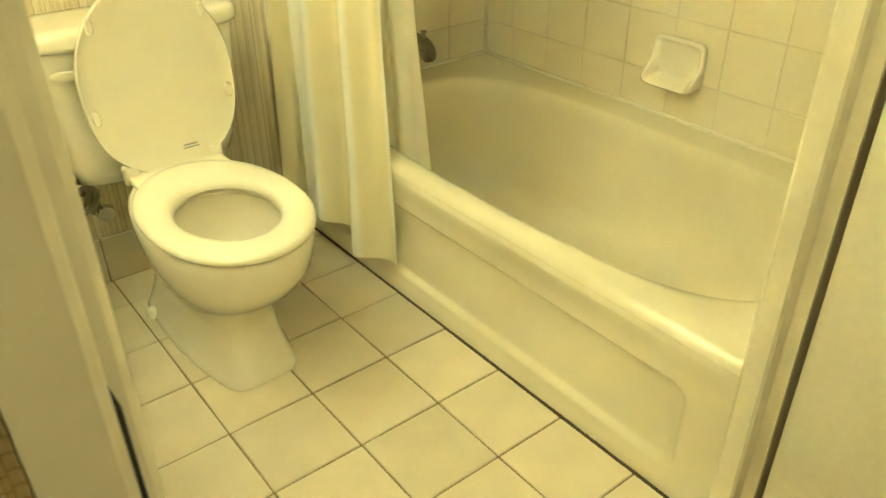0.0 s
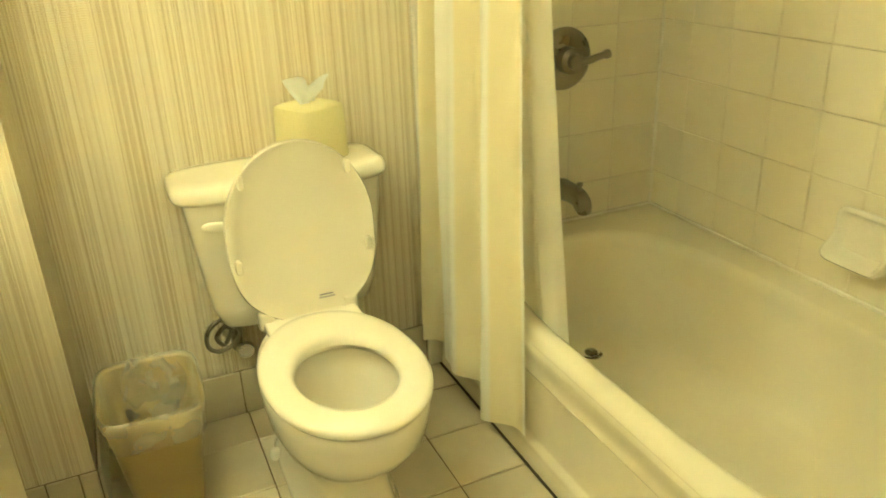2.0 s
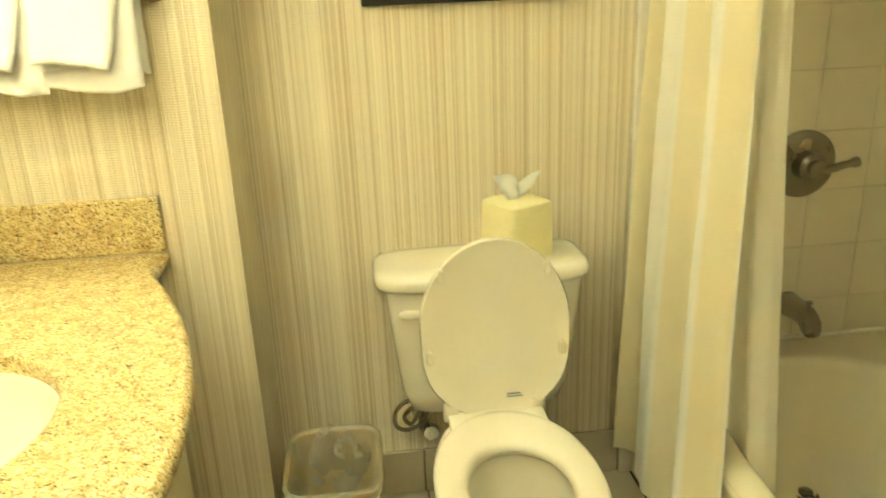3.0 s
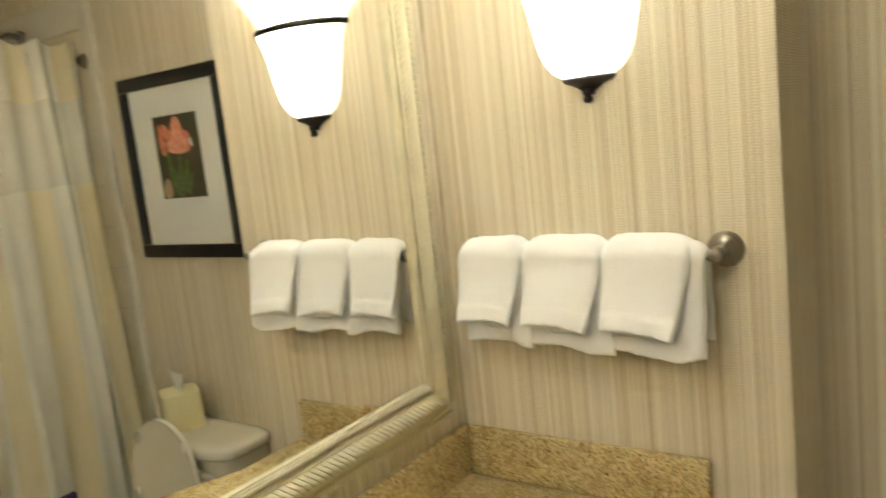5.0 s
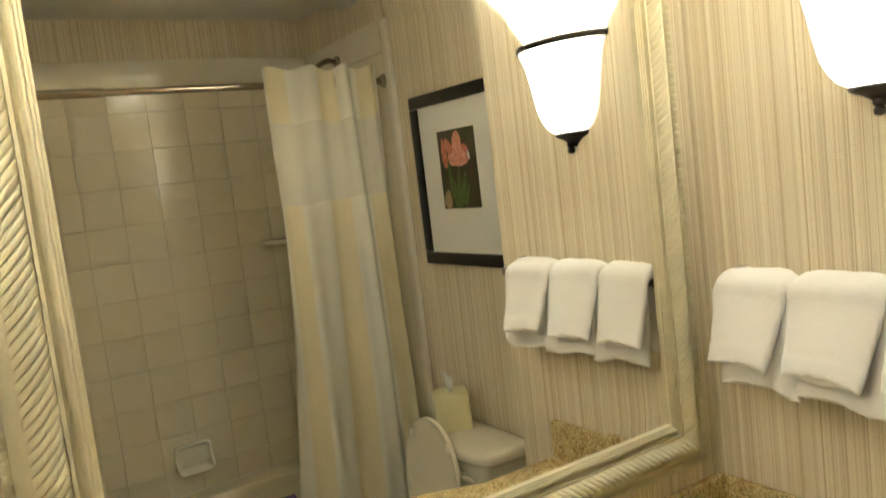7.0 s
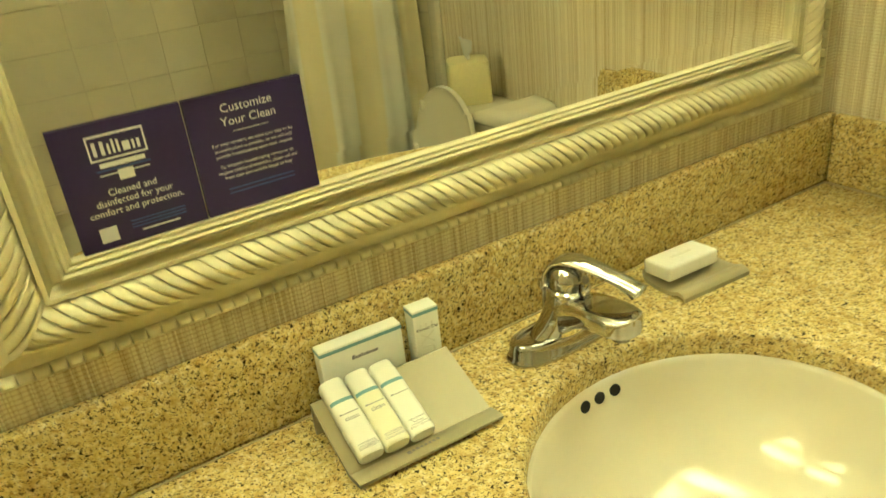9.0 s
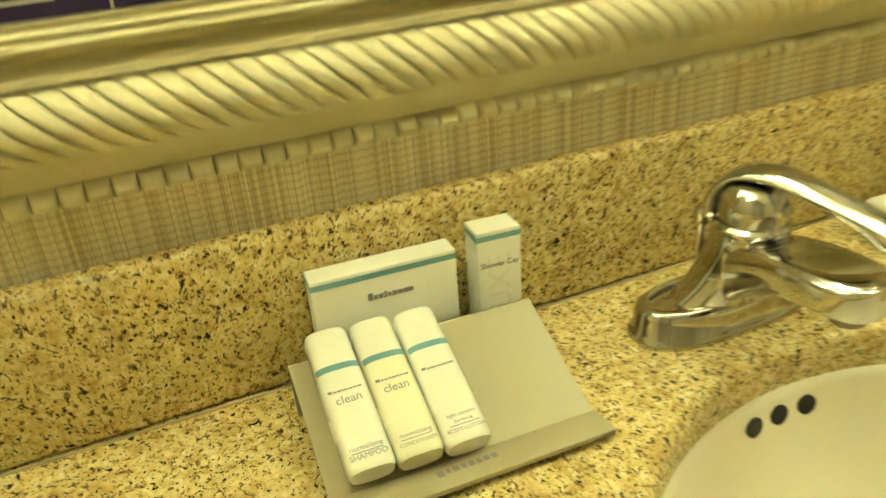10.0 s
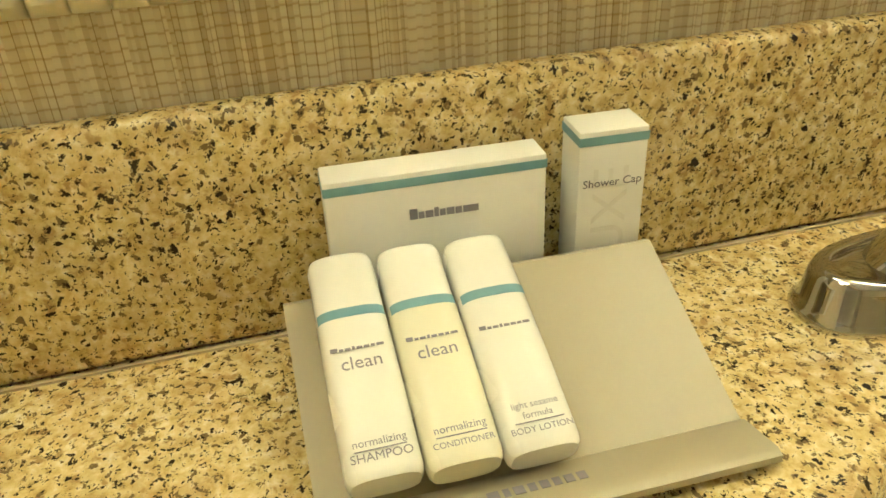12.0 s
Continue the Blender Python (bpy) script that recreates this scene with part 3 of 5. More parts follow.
def spout_body():
    rings = []
    for y, top, low, w in ((0.0, 0.528, 0.466, 0.029), (-0.012, 0.528, 0.466, 0.030), (-0.03, 0.528, 0.470, 0.027), (-0.075, 0.527, 0.476, 0.0255), (-0.105, 0.523, 0.474, 0.025), (-0.122, 0.516, 0.458, 0.0245), (-0.136, 0.504, 0.455, 0.0235), (-0.141, 0.494, 0.456, 0.021)):
        zc, h = (top + low) / 2, (top - low) / 2
        rings.append([Vector((1.475 + w * math.copysign(abs(math.cos(t)) ** 0.6, math.cos(t)), TILE_Y + y, zc + h * math.copysign(abs(math.sin(t)) ** 0.6, math.sin(t)))) for t in np.linspace(0, 2 * math.pi, 32, endpoint=False)])
    return loft(rings)


part("body", spout_body(), M["nickel"], spout)
part("diverter", lathe([(0.0, 0.0), (0.006, 0.0), (0.006, 0.016), (0.009, 0.018), (0.009, 0.024), (0.0, 0.025)], (1.475, TILE_Y - 0.108, 0.521), n=16), M["nickel"], spout)
shower = thing("wall_shower", (1.475, TILE_Y, 2.18), "brushed nickel shower arm with a small head", "shower head")
part("flange", lathe([(0.0, 0.0), (0.032, 0.0), (0.028, -0.01), (0.0, -0.012)], (1.475, TILE_Y, 2.18), "y", 24), M["nickel"], shower)
part("arm", tube(smooth_curve([(1.475, TILE_Y, 2.18), (1.475, TILE_Y - 0.05, 2.19), (1.475, TILE_Y - 0.10, 2.165), (1.475, TILE_Y - 0.13, 2.125)], 6), 0.011), M["nickel"], shower)
part("head", lathe([(0.0, 0.03), (0.014, 0.03), (0.018, 0.01), (0.04, -0.02), (0.042, -0.028), (0.0, -0.028)], (1.475, TILE_Y - 0.14, 2.10), n=28), M["nickel"], shower)

# ---- soap dish and corner shelf ----
dish = thing("soap_dish", (1.82, 1.195, 0.50), "almond ceramic soap dish set in the tiled wall", "soap dish")


def soap_dish():
    """Rounded square bowl: a raised rim round a scooped hollow, swelling out into a tray at the bottom."""
    cy, cz, a, h = 1.212, 0.545, 0.081, 0.064
    def ring(inset, lift, tray, sink=0.0):
        out = []
        for v in superring(0, 0, 0, a - inset, h - inset, 7.0, 64):
            k = max(0.0, min(1.0, (-v.y - 0.006) / 0.040))
            k = k * k * (3 - 2 * k)
            out.append(Vector((TUB_X + 0.004 - lift - tray * k + sink, cy + v.x, cz + v.y)))
        return out
    return loft([ring(0.0, 0.0, 0.0), ring(-0.001, 0.012, 0.034), ring(0.001, 0.017, 0.042), ring(0.006, 0.019, 0.045), ring(0.011, 0.017, 0.042), ring(0.015, 0.010, 0.026), ring(0.024, 0.007, 0.006), ring(0.045, 0.0065, 0.0)], False, True)


part("tray", soap_dish(), M["trim"], dish, smooth=50)
shelf = thing("bath_shelf", (1.80, 1.74, 1.42), "small almond ceramic shelf on the tiled wall above the bath", "shelf")
part("ledge", extruded([(TUB_X + 0.003, 1.655), (TUB_X - 0.05, 1.660), (TUB_X - 0.085, 1.685), (TUB_X - 0.095, 1.74), (TUB_X - 0.085, 1.795), (TUB_X - 0.05, 1.820), (TUB_X + 0.003, 1.825)], 1.420, 1.442, 0.005), M["trim"], shelf)

# ---- shower rod and curtain ----
ROD_X, ROD_Z = 1.085, 2.04
rod = thing("shower_rod", (ROD_X, 1.2, ROD_Z), "polished metal shower curtain rod across the bath", "curtain rod")
part("tube_thick", tube([(ROD_X, DOOR_Y + 0.012, ROD_Z), (ROD_X, 0.95, ROD_Z)], 0.0155, 20), M["steel"], rod)
part("tube_thin", tube([(ROD_X, 0.94, ROD_Z), (ROD_X, TILE_Y - 0.001, ROD_Z)], 0.0125, 20), M["steel"], rod)
part("end_flange", lathe([(0.0, 0.0), (0.028, 0.0), (0.026, -0.008), (0.018, -0.02), (0.0, -0.02)], (ROD_X, TILE_Y, ROD_Z), "y", 28), M["nickel"], rod)


def drape(y0, y1, ztop, zlow, xtop, xlow, folds, amp, phase=0.0, cols=150, rows=44, span=0.9, gather=1.0, power=1.0, tight=1.0):
    """Hanging cloth in folds that open towards the hem; the sheet's UV runs along the cloth's width."""
    bm = bmesh.new()
    uv = bm.loops.layers.uv.new("UVMap")
    grid = []
    for j in range(rows + 1):
        v = j / rows
        row = []
        for i in range(cols + 1):
            u = i / cols
            wide = 1 + 0.06 * v ** power * gather
            y = y1 - (y1 - y0) * u * wide - 0.012 * math.sin(9 * u + 3 * v)
            q = u ** tight
            f = math.sin(2 * math.pi * folds * q + phase + 0.5 * math.sin(2.2 * v + 4 * u))
            g = math.sin(2 * math.pi * folds * 2.3 * q + 1.3 + phase + 0.9 * v)
            top_pinch = 0.5 + 0.5 * min(1, v * 1.5)
            x = xtop + (xlow - xtop) * v ** 1.6 + amp * top_pinch * (f + 0.28 * g) + 0.004 * noise.noise(Vector((u * 9, v * 7, phase)))
            z = ztop + (zlow - ztop) * v + 0.018 * v * math.sin(5 * u + phase) + 0.010 * math.sin(2 * math.pi * folds * u + phase + 1) * (1 - v) ** 4
            row.append((bm.verts.new((x, min(y, TILE_Y - 0.006), z)), u * span, v))
        grid.append(row)
    for a, b in zip(grid, grid[1:]):
        for i in range(cols):
            q = (a[i], a[i + 1], b[i + 1], b[i])
            face = bm.faces.new([k[0] for k in q])
            for loop, k in zip(face.loops, q):
                loop[uv].uv = (k[1], k[2])
    return bm


curtain = thing("shower_curtain", (1.05, 1.74, 0.05), "cream and white striped shower curtain with a net band, drawn aside", "shower curtain")


def slice_of(v0, v1, material, name, label=""):
    """The strip of the curtain between two heights, as shares of its drop."""
    bm = drape(1.492, 1.945, 2.095, 0.128, ROD_X - 0.034, 1.010, 3.2, 0.028, 0.6, cols=220, rows=80, gather=2.9, power=2.0, tight=0.62)
    drop = [f for f in bm.faces if not v0 <= sum(l[bm.loops.layers.uv.active].uv[1] for l in f.loops) / 4 <= v1]
    bmesh.ops.delete(bm, geom=drop, context="FACES")
    return part(name, bm, material, curtain, label, smooth=80)


slice_of(-0.01, 0.10, M["curtain"], "header")
slice_of(0.10, 0.255, M["net"], "net_band", "see-through white net band")
slice_of(0.255, 1.01, M["curtain"], "skirt")
for y in (1.60, 1.76):
    part("ring", lathe([(0.025, -0.003), (0.030, -0.003), (0.030, 0.003), (0.025, 0.003), (0.025, -0.003)], (ROD_X - 0.012, y, ROD_Z), "y", 20), M["trim"], curtain)
liner = thing("shower_liner", (1.16, 1.7, 0.2), "plain white shower liner hanging inside the bath", "shower curtain")


def liner_slice(v0, v1, name):
    bm = drape(1.530, 1.95, 2.06, 0.17, ROD_X + 0.022, 1.150, 4.2, 0.012, 2.1, rows=100, gather=5.6, power=1.6)
    drop = [f for f in bm.faces if not v0 <= sum(l[bm.loops.layers.uv.active].uv[1] for l in f.loops) / 4 <= v1]
    bmesh.ops.delete(bm, geom=drop, context="FACES")
    return part(name, bm, M["liner"], liner, smooth=80)


liner_slice(-0.01, 0.04, "header")
liner_slice(0.04, 0.97, "sheet")
liner_slice(0.97, 1.01, "hem")

# ---- toilet ----
TX = 0.615
toilet = thing("toilet", (TX, 1.66, 0), "bone china two-piece toilet with its seat lid raised", "toilet")


def egg(cy, z, a, front, back, n=72, p=2.0):
    """Bowl outline: half width a, reaching front towards the room and back towards the wall."""
    out = []
    for i in range(n):
        t = 2 * math.pi * i / n
        c, s = math.cos(t), math.sin(t)
        b = back if s > 0 else front
        out.append(Vector((TX + a * math.copysign(abs(c) ** (2 / p), c), cy + b * math.copysign(abs(s) ** (2 / p), s), z)))
    return out


def bowl():
    cy = 1.47
    def foot(z, a, y0, y1, nose, p):
        """Foot outline between y0 and y1, squared off and narrower towards the room."""
        ring = superring(TX, (y0 + y1) / 2, z, a, (y1 - y0) / 2, p, 72)
        for v in ring:
            t = max(0.0, min(1.0, (v.y - y0) / 0.26))
            v.x = TX + (v.x - TX) * (nose + (1 - nose) * t * t * (3 - 2 * t))
        return ring
    outer = [foot(0.0, 0.122, 1.352, 1.86, 0.78, 5.5), foot(0.010, 0.124, 1.350, 1.862, 0.78, 5.5), foot(0.022, 0.119, 1.355, 1.858, 0.76, 5.0), foot(0.07, 0.106, 1.372, 1.845, 0.80, 4.2), foot(0.13, 0.098, 1.388, 1.835, 0.86, 3.4),
             foot(0.17, 0.100, 1.382, 1.83, 0.94, 2.8), egg(1.53, 0.215, 0.124, 0.190, 0.29, p=2.3), egg(1.50, 0.26, 0.147, 0.222, 0.30, p=2.15), egg(cy, 0.315, 0.163, 0.236, 0.31, p=2.1),
             egg(cy, 0.365, 0.169, 0.250, 0.315, p=2.1), egg(cy, 0.390, 0.168, 0.250, 0.315, p=2.1), egg(cy, 0.398, 0.162, 0.243, 0.30, p=2.1)]
    inner = [egg(1.445, 0.398, 0.118, 0.160, 0.15), egg(1.445, 0.385, 0.112, 0.152, 0.142), egg(1.445, 0.372, 0.128, 0.168, 0.152), egg(1.45, 0.33, 0.122, 0.158, 0.142), egg(1.46, 0.27, 0.098, 0.125, 0.115),
             egg(1.475, 0.215, 0.062, 0.075, 0.075), egg(1.485, 0.185, 0.044, 0.050, 0.05), egg(1.485, 0.16, 0.03, 0.03, 0.03)]
    return loft(outer + inner, True, True)


part("bowl", bowl(), M["china"], toilet, smooth=60)
part("water", loft([egg(1.478, 0.212, 0.060, 0.073, 0.072), egg(1.478, 0.2125, 0.057, 0.07, 0.07)], True, True), M["water"], toilet, "still water in the bowl")


def seat_ring():
    o = lambda z, g=0.0: egg(1.452, z, 0.172 + g, 0.240 + g, 0.262 + g, p=2.12)
    i = lambda z, g=0.0: egg(1.438, z, 0.104 - g, 0.142 - g, 0.136 - g, p=2.0)
    return loft([i(0.402), o(0.402, -0.004), o(0.408), o(0.416, -0.001), o(0.4225, -0.009), o(0.425, -0.03), i(0.4245, -0.022), i(0.421, -0.008), i(0.412, 0.0), i(0.402, 0.001)], False, False)


part("seat", seat_ring(), M["seat"], toilet, smooth=60)


def lid():
    """Raised cover leaning on the tank: an oval slab with a turned edge, slightly hollow towards the room."""
    bm = bmesh.new()
    n = 72
    def outline(shrink):
        pts = []
        for i in range(n):
            t = 2 * math.pi * i / n
            c, s = math.cos(t), math.sin(t)
            b = 0.205 if s > 0 else 0.222
            p = 2.0 if s > 0 else 3.0
            a = 0.172 - (0.052 * max(0.0, -s) ** 3)
            pts.append((math.copysign(abs(c) ** (2 / p), c) * (a - shrink), 0.215 + math.copysign(abs(s) ** (2 / p), s) * (b - shrink)))
        return pts
    def ring(shrink, depth):
        out = []
        for u, v in outline(shrink):
            lean = v * 0.075
            out.append(Vector((TX + 0.006 + u, 1.712 + lean + depth, 0.413 + v)))
        return out
    return loft([ring(0.03, 0.0), ring(0.012, -0.003), ring(0.003, -0.007), ring(0.0, -0.002), ring(0.001, 0.008), ring(0.008, 0.014), ring(0.03, 0.016)], True, True, bm=bm)


cover = part("seat_lid", lid(), M["seat"], toilet, smooth=50)
for dx, v in ((-0.152, 0.155), (0.152, 0.155), (-0.120, 0.345), (0.120, 0.345)):
    lean = v * 0.075
    bm = superring(0, 0, 0, 0.008, 0.017, 3.0, 16)
    rings = [[Vector((TX + 0.006 + dx + q.x * k, 1.712 + lean - d, 0.413 + v + q.y * k)) for q in bm] for k, d in ((1.0, 0.0), (1.0, 0.011), (0.8, 0.014))]
    part("bumper", loft(rings), M["seat"], cover)
part("label_mark", box(TX + 0.028, 1.7125, 0.459, TX + 0.060, 1.7162, 0.461), M["grey_ink"], cover, "small printed maker's mark", smooth=0)
part("label_mark", box(TX + 0.026, 1.7125, 0.452, TX + 0.064, 1.7158, 0.4535), M["grey_ink"], cover, smooth=0)
for dx in (-0.078, 0.078):
    part("hinge", box(TX + dx * 1.30 - 0.020, 1.707, 0.399, TX + dx * 1.30 + 0.018, 1.734, 0.446, 0.009, 3), M["seat"], toilet)

part("hinge_bar", box(TX - 0.112, 1.640, 0.403, TX + 0.112, 1.722, 0.4215, 0.006, 3), M["seat"], toilet)


def tank():
    rings = []
    for z, a, y0, y1, p in ((0.372, 0.172, 1.80, 1.985, 4), (0.380, 0.190, 1.795, 1.988, 5), (0.43, 0.206, 1.79, 1.992, 6), (0.58, 0.222, 1.785, 1.994, 7), (0.70, 0.235, 1.782, 1.995, 7)):
        rings.append(superring(TX - 0.002, (y0 + y1) / 2, z, a, (y1 - y0) / 2, p, 72))
    return loft(rings)


part("tank", tank(), M["china"], toilet, smooth=50)


def tank_lid():
    def r(z, g, p=5.0):
        out = []
        for v in superring(TX - 0.003, 1.887, z, 0.256 - g, 0.112 - g, p, 96):
            bow = 0.016 * (1 - ((v.x - TX) / 0.256) ** 2) if v.y < 1.887 else 0
            out.append(Vector((v.x, v.y - bow, v.z)))
        return out
    return loft([r(0.701, 0.014), r(0.703, 0.004), r(0.712, 0.0), r(0.727, 0.001), r(0.737, 0.007), r(0.742, 0.02), r(0.744, 0.05)])


part("tank_lid", tank_lid(), M["china"], toilet, smooth=60)


def lever_paddle():
    rings = []
    for x, z, h, d in ((0.516, 0.652, 0.006, 0.004), (0.508, 0.652, 0.0135, 0.008), (0.496, 0.652, 0.0135, 0.008), (0.478, 0.655, 0.0105, 0.006), (0.450, 0.659, 0.0105, 0.005), (0.425, 0.660, 0.0115, 0.0048), (0.412, 0.660, 0.009, 0.004), (0.407, 0.660, 0.003, 0.002)):
        rings.append([Vector((x, 1.757 + d * math.cos(t), z + h * math.sin(t))) for t in np.linspace(0, 2 * math.pi, 20, endpoint=False)])
    return loft(rings)


handle = part("flush_lever", lever_paddle(), M["seat"], toilet, "white flush lever")
part("pivot", lathe([(0.0, 0.0), (0.016, 0.0), (0.016, 0.03), (0.0, 0.03)], (0.505, 1.757, 0.654), "y", 24), M["seat"], handle)
for x in (TX - 0.122, TX + 0.122):
    part("bolt_cap", lathe([(0.0, 0.0), (0.016, 0.0), (0.016, 0.012), (0.012, 0.022), (0.0, 0.026)], (x, 1.755, 0.012), n=20), M["seat"], toilet)
supply = thing("supply_valve", (0.43, 1.99, 0.24), "chrome stop valve with a coiled braided supply hose under the tank", "valve")
part("wall_stub", lathe([(0.0, 0.0), (0.028, 0.0), (0.026, -0.006), (0.009, -0.01), (0.009, -0.06), (0.0, -0.06)], (0.462, BACK_Y, 0.262), "y", 20), M["chrome"], supply)
part("valve_body", box(0.448, 1.925, 0.245, 0.476, 1.958, 0.285, 0.007), M["nickel"], supply)
part("knob", lathe([(0.0, 0.0), (0.02, 0.0), (0.024, -0.008), (0.02, -0.02), (0.0, -0.02)], (0.478, 1.925, 0.25), "y", 20), M["chrome"], supply)
part("hose", tube(smooth_curve([(0.462, 1.94, 0.28), (0.460, 1.925, 0.33), (0.425, 1.905, 0.355), (0.390, 1.90, 0.33), (0.388, 1.905, 0.285), (0.415, 1.915, 0.262), (0.455, 1.92, 0.275), (0.470, 1.905, 0.315), (0.440, 1.89, 0.345), (0.410, 1.895, 0.315), (0.428, 1.905, 0.285), (0.452, 1.905, 0.33), (0.455, 1.90, 0.39)], 8), 0.006, 10), M["nickel"], supply)

# ---- tissue box on the tank ----
box_pose = pose(0.705, 1.888, 0.744, 0, 0, 28)
tissue_box = thing("tissue_box", box_pose, "pale yellow tissue box on the tank with a tissue pulled out", "tissue box")
part("cover", loft([superring(0, 0, z, a, a, 7, 48) for z, a in ((0.0, 0.0655), (0.004, 0.067), (0.118, 0.0640), (0.127, 0.062), (0.131, 0.055))]), M["tissue_card"], tissue_box, smooth=40)


def tissue():
    bm = bmesh.new()
    grid = []
    for j in range(13):
        v = j / 12
        row = []
        for i in range(25):
            u = i / 24
            t = (u - 0.5) * 2
            w = 0.022 + 0.036 * v
            n1 = noise.noise(Vector((u * 4, v * 3, 2.0)))
            row.append(bm.verts.new((t * w + 0.008 * v * math.sin(7 * u), 0.012 * math.sin(9 * u + 2 * v) * (0.4 + v) + 0.01 * n1, 0.126 + v * (0.058 + 0.016 * math.sin(3.1 * u * 2 + 0.6) + 0.012 * n1))))
        grid.append(row)
    for a, b in zip(grid, grid[1:]):
        for i in range(24):
            bm.faces.new((a[i], a[i + 1], b[i + 1], b[i]))
    return bm


part("tissue", tissue(), M["tissue"], tissue_box, "soft white tissue", smooth=80)

# ---- waste bin ----
bin_thing = thing("waste_bin", (0.232, 1.745, 0), "tan plastic waste bin with a clear bag folded over its rim", "waste bin")


def bin_body():
    def r(z, g, inset=0.0):
        k = z / 0.31
        return superring(0.232, 1.752 - 0.01 * k, z, 0.072 + 0.036 * k - inset, 0.090 + 0.044 * k - inset, 5.5, 64)
    return loft([r(0.0, 0, 0.006), r(0.006, 0), r(0.285, 0), r(0.286, 0, -0.005), r(0.306, 0, -0.006), r(0.310, 0, -0.003), r(0.306, 0, 0.003), r(0.02, 0, 0.004), r(0.012, 0, 0.02)])


part("body", bin_body(), M["bin"], bin_thing, smooth=45)


def bag():
    rings = []
    for k, (z, g, crumple) in enumerate(((0.232, -0.010, 0.003), (0.25, -0.012, 0.004), (0.29, -0.010, 0.002), (0.314, -0.008, 0.001), (0.318, 0.0, 0.001), (0.30, 0.008, 0.004), (0.24, 0.022, 0.012), (0.16, 0.034, 0.016), (0.09, 0.045, 0.014), (0.05, 0.065, 0.01))):
        q = z / 0.31
        ring = []
        for i, v in enumerate(superring(0.232, 1.752 - 0.01 * q, z, 0.072 + 0.036 * q - g, 0.090 + 0.044 * q - g, 5.0, 90)):
            n1 = noise.noise(Vector((v.x * 40, v.y * 40, z * 25)))
            d = Vector((v.x - 0.232, v.y - 1.745, 0)).normalized()
            ring.append(v + d * n1 * crumple + Vector((0, 0, n1 * crumple * 0.8)))
        rings.append(ring)
    return loft(rings, False, True)


part("bag", bag(), M["bag"], bin_thing, "clear plastic bag", smooth=70)


def bag_tuft():
    bm = bmesh.new()
    grid = []
    for j in range(11):
        v = j / 10
        row = []
        for i in range(19):
            u = i / 18
            w = 0.055 + 0.02 * math.sin(3 * v)
            n1 = noise.noise(Vector((u * 5, v * 4, 7.0)))
            row.append(bm.verts.new((0.245 + (u - 0.5) * 2 * w, 1.83 - 0.03 * v + 0.03 * n1 + 0.02 * math.sin(6 * u), 0.21 + v * (0.125 + 0.025 * math.sin(3.14 * u) + 0.02 * n1))))
        grid.append(row)
    for a, b in zip(grid, grid[1:]):
        for i in range(18):
            bm.faces.new((a[i], a[i + 1], b[i + 1], b[i]))
    return bm


part("bag_tuft", bag_tuft(), M["bag"], bin_thing, "loose crumpled end of the bag", smooth=80)

# ---- framed picture behind the toilet ----
picture = thing("framed_picture", (0.64, BACK_Y, 1.318), "black framed flower print with a wide ivory mat on the wall", "picture")
PX0, PX1, PZ0, PZ1, PF = 0.377, 0.920, 1.318, 1.945, 0.045
for z0, z1 in ((PZ0, PZ0 + PF), (PZ1 - PF, PZ1)):
    part("frame_rail", box(PX0, BACK_Y - 0.022, z0, PX1, BACK_Y - 0.001, z1, 0.003), M["black"], picture)
for x0, x1 in ((PX0, PX0 + PF), (PX1 - PF, PX1)):
    part("frame_stile", box(x0, BACK_Y - 0.0225, PZ0 + 0.0465, x1, BACK_Y - 0.001, PZ1 - 0.0465, 0.003), M["black"], picture)
part("mat_board", box(PX0 + 0.04, BACK_Y - 0.012, PZ0 + 0.04, PX1 - 0.04, BACK_Y - 0.004, PZ1 - 0.04), M["matboard"], picture, smooth=0)
flower = part("print", box(0.527, BACK_Y - 0.0135, 1.523, 0.758, BACK_Y - 0.0125, 1.802), M["print"], picture, "dark flower print", smooth=0)


def petal(cx, cz, a, b, turn, depth):
    bm = bmesh.new()
    pts = []
    for i in range(28):
        t = 2 * math.pi * i / 28
        u, v = a * math.cos(t) * (1 - 0.25 * math.sin(t)), b * math.sin(t)
        c, s = math.cos(radians(turn)), math.sin(radians(turn))
        pts.append((cx + u * c - v * s, BACK_Y - depth, cz + u * s + v * c))
    return loft([[Vector(p) for p in pts], [Vector((p[0], p[1] - 0.0003, p[2])) for p in pts]], True, True)


for k, (cx, cz, a, b, turn) in enumerate(((0.637, 1.762, 0.028, 0.034, 4), (0.722, 1.722, 0.016, 0.055, -6), (0.662, 1.712, 0.038, 0.036, -24), (0.600, 1.712, 0.034, 0.036, 26), (0.630, 1.704, 0.046, 0.034, 0), (0.690, 1.745, 0.018, 0.034, -30))):
    part("petal", petal(cx, cz, a, b, turn, 0.0142 + 0.0004 * k), M["petal" if k % 2 else "petal_pale"], flower, "coral petal", smooth=0)
for k, (cx, cz, a, b, turn) in enumerate(((0.648, 1.60, 0.012, 0.072, 6), (0.672, 1.575, 0.020, 0.050, -14), (0.618, 1.595, 0.015, 0.06, 18), (0.694, 1.625, 0.012, 0.065, -6), (0.600, 1.570, 0.010, 0.042, 24), (0.660, 1.560, 0.008, 0.034, -30), (0.634, 1.560, 0.010, 0.034, 26), (0.650, 1.556, 0.012, 0.03, 4))):
    part("stem", petal(cx, cz, a, b, turn, 0.0142 + 0.0004 * k), M["leaf"], flower, "green stem", smooth=0)
part("bud", petal(0.721, 1.558, 0.024, 0.034, 8, 0.0178), M["sand"], flower, smooth=0)
part("highlight", petal(0.566, 1.706, 0.006, 0.016, -10, 0.0178), M["matboard"], flower, smooth=0)

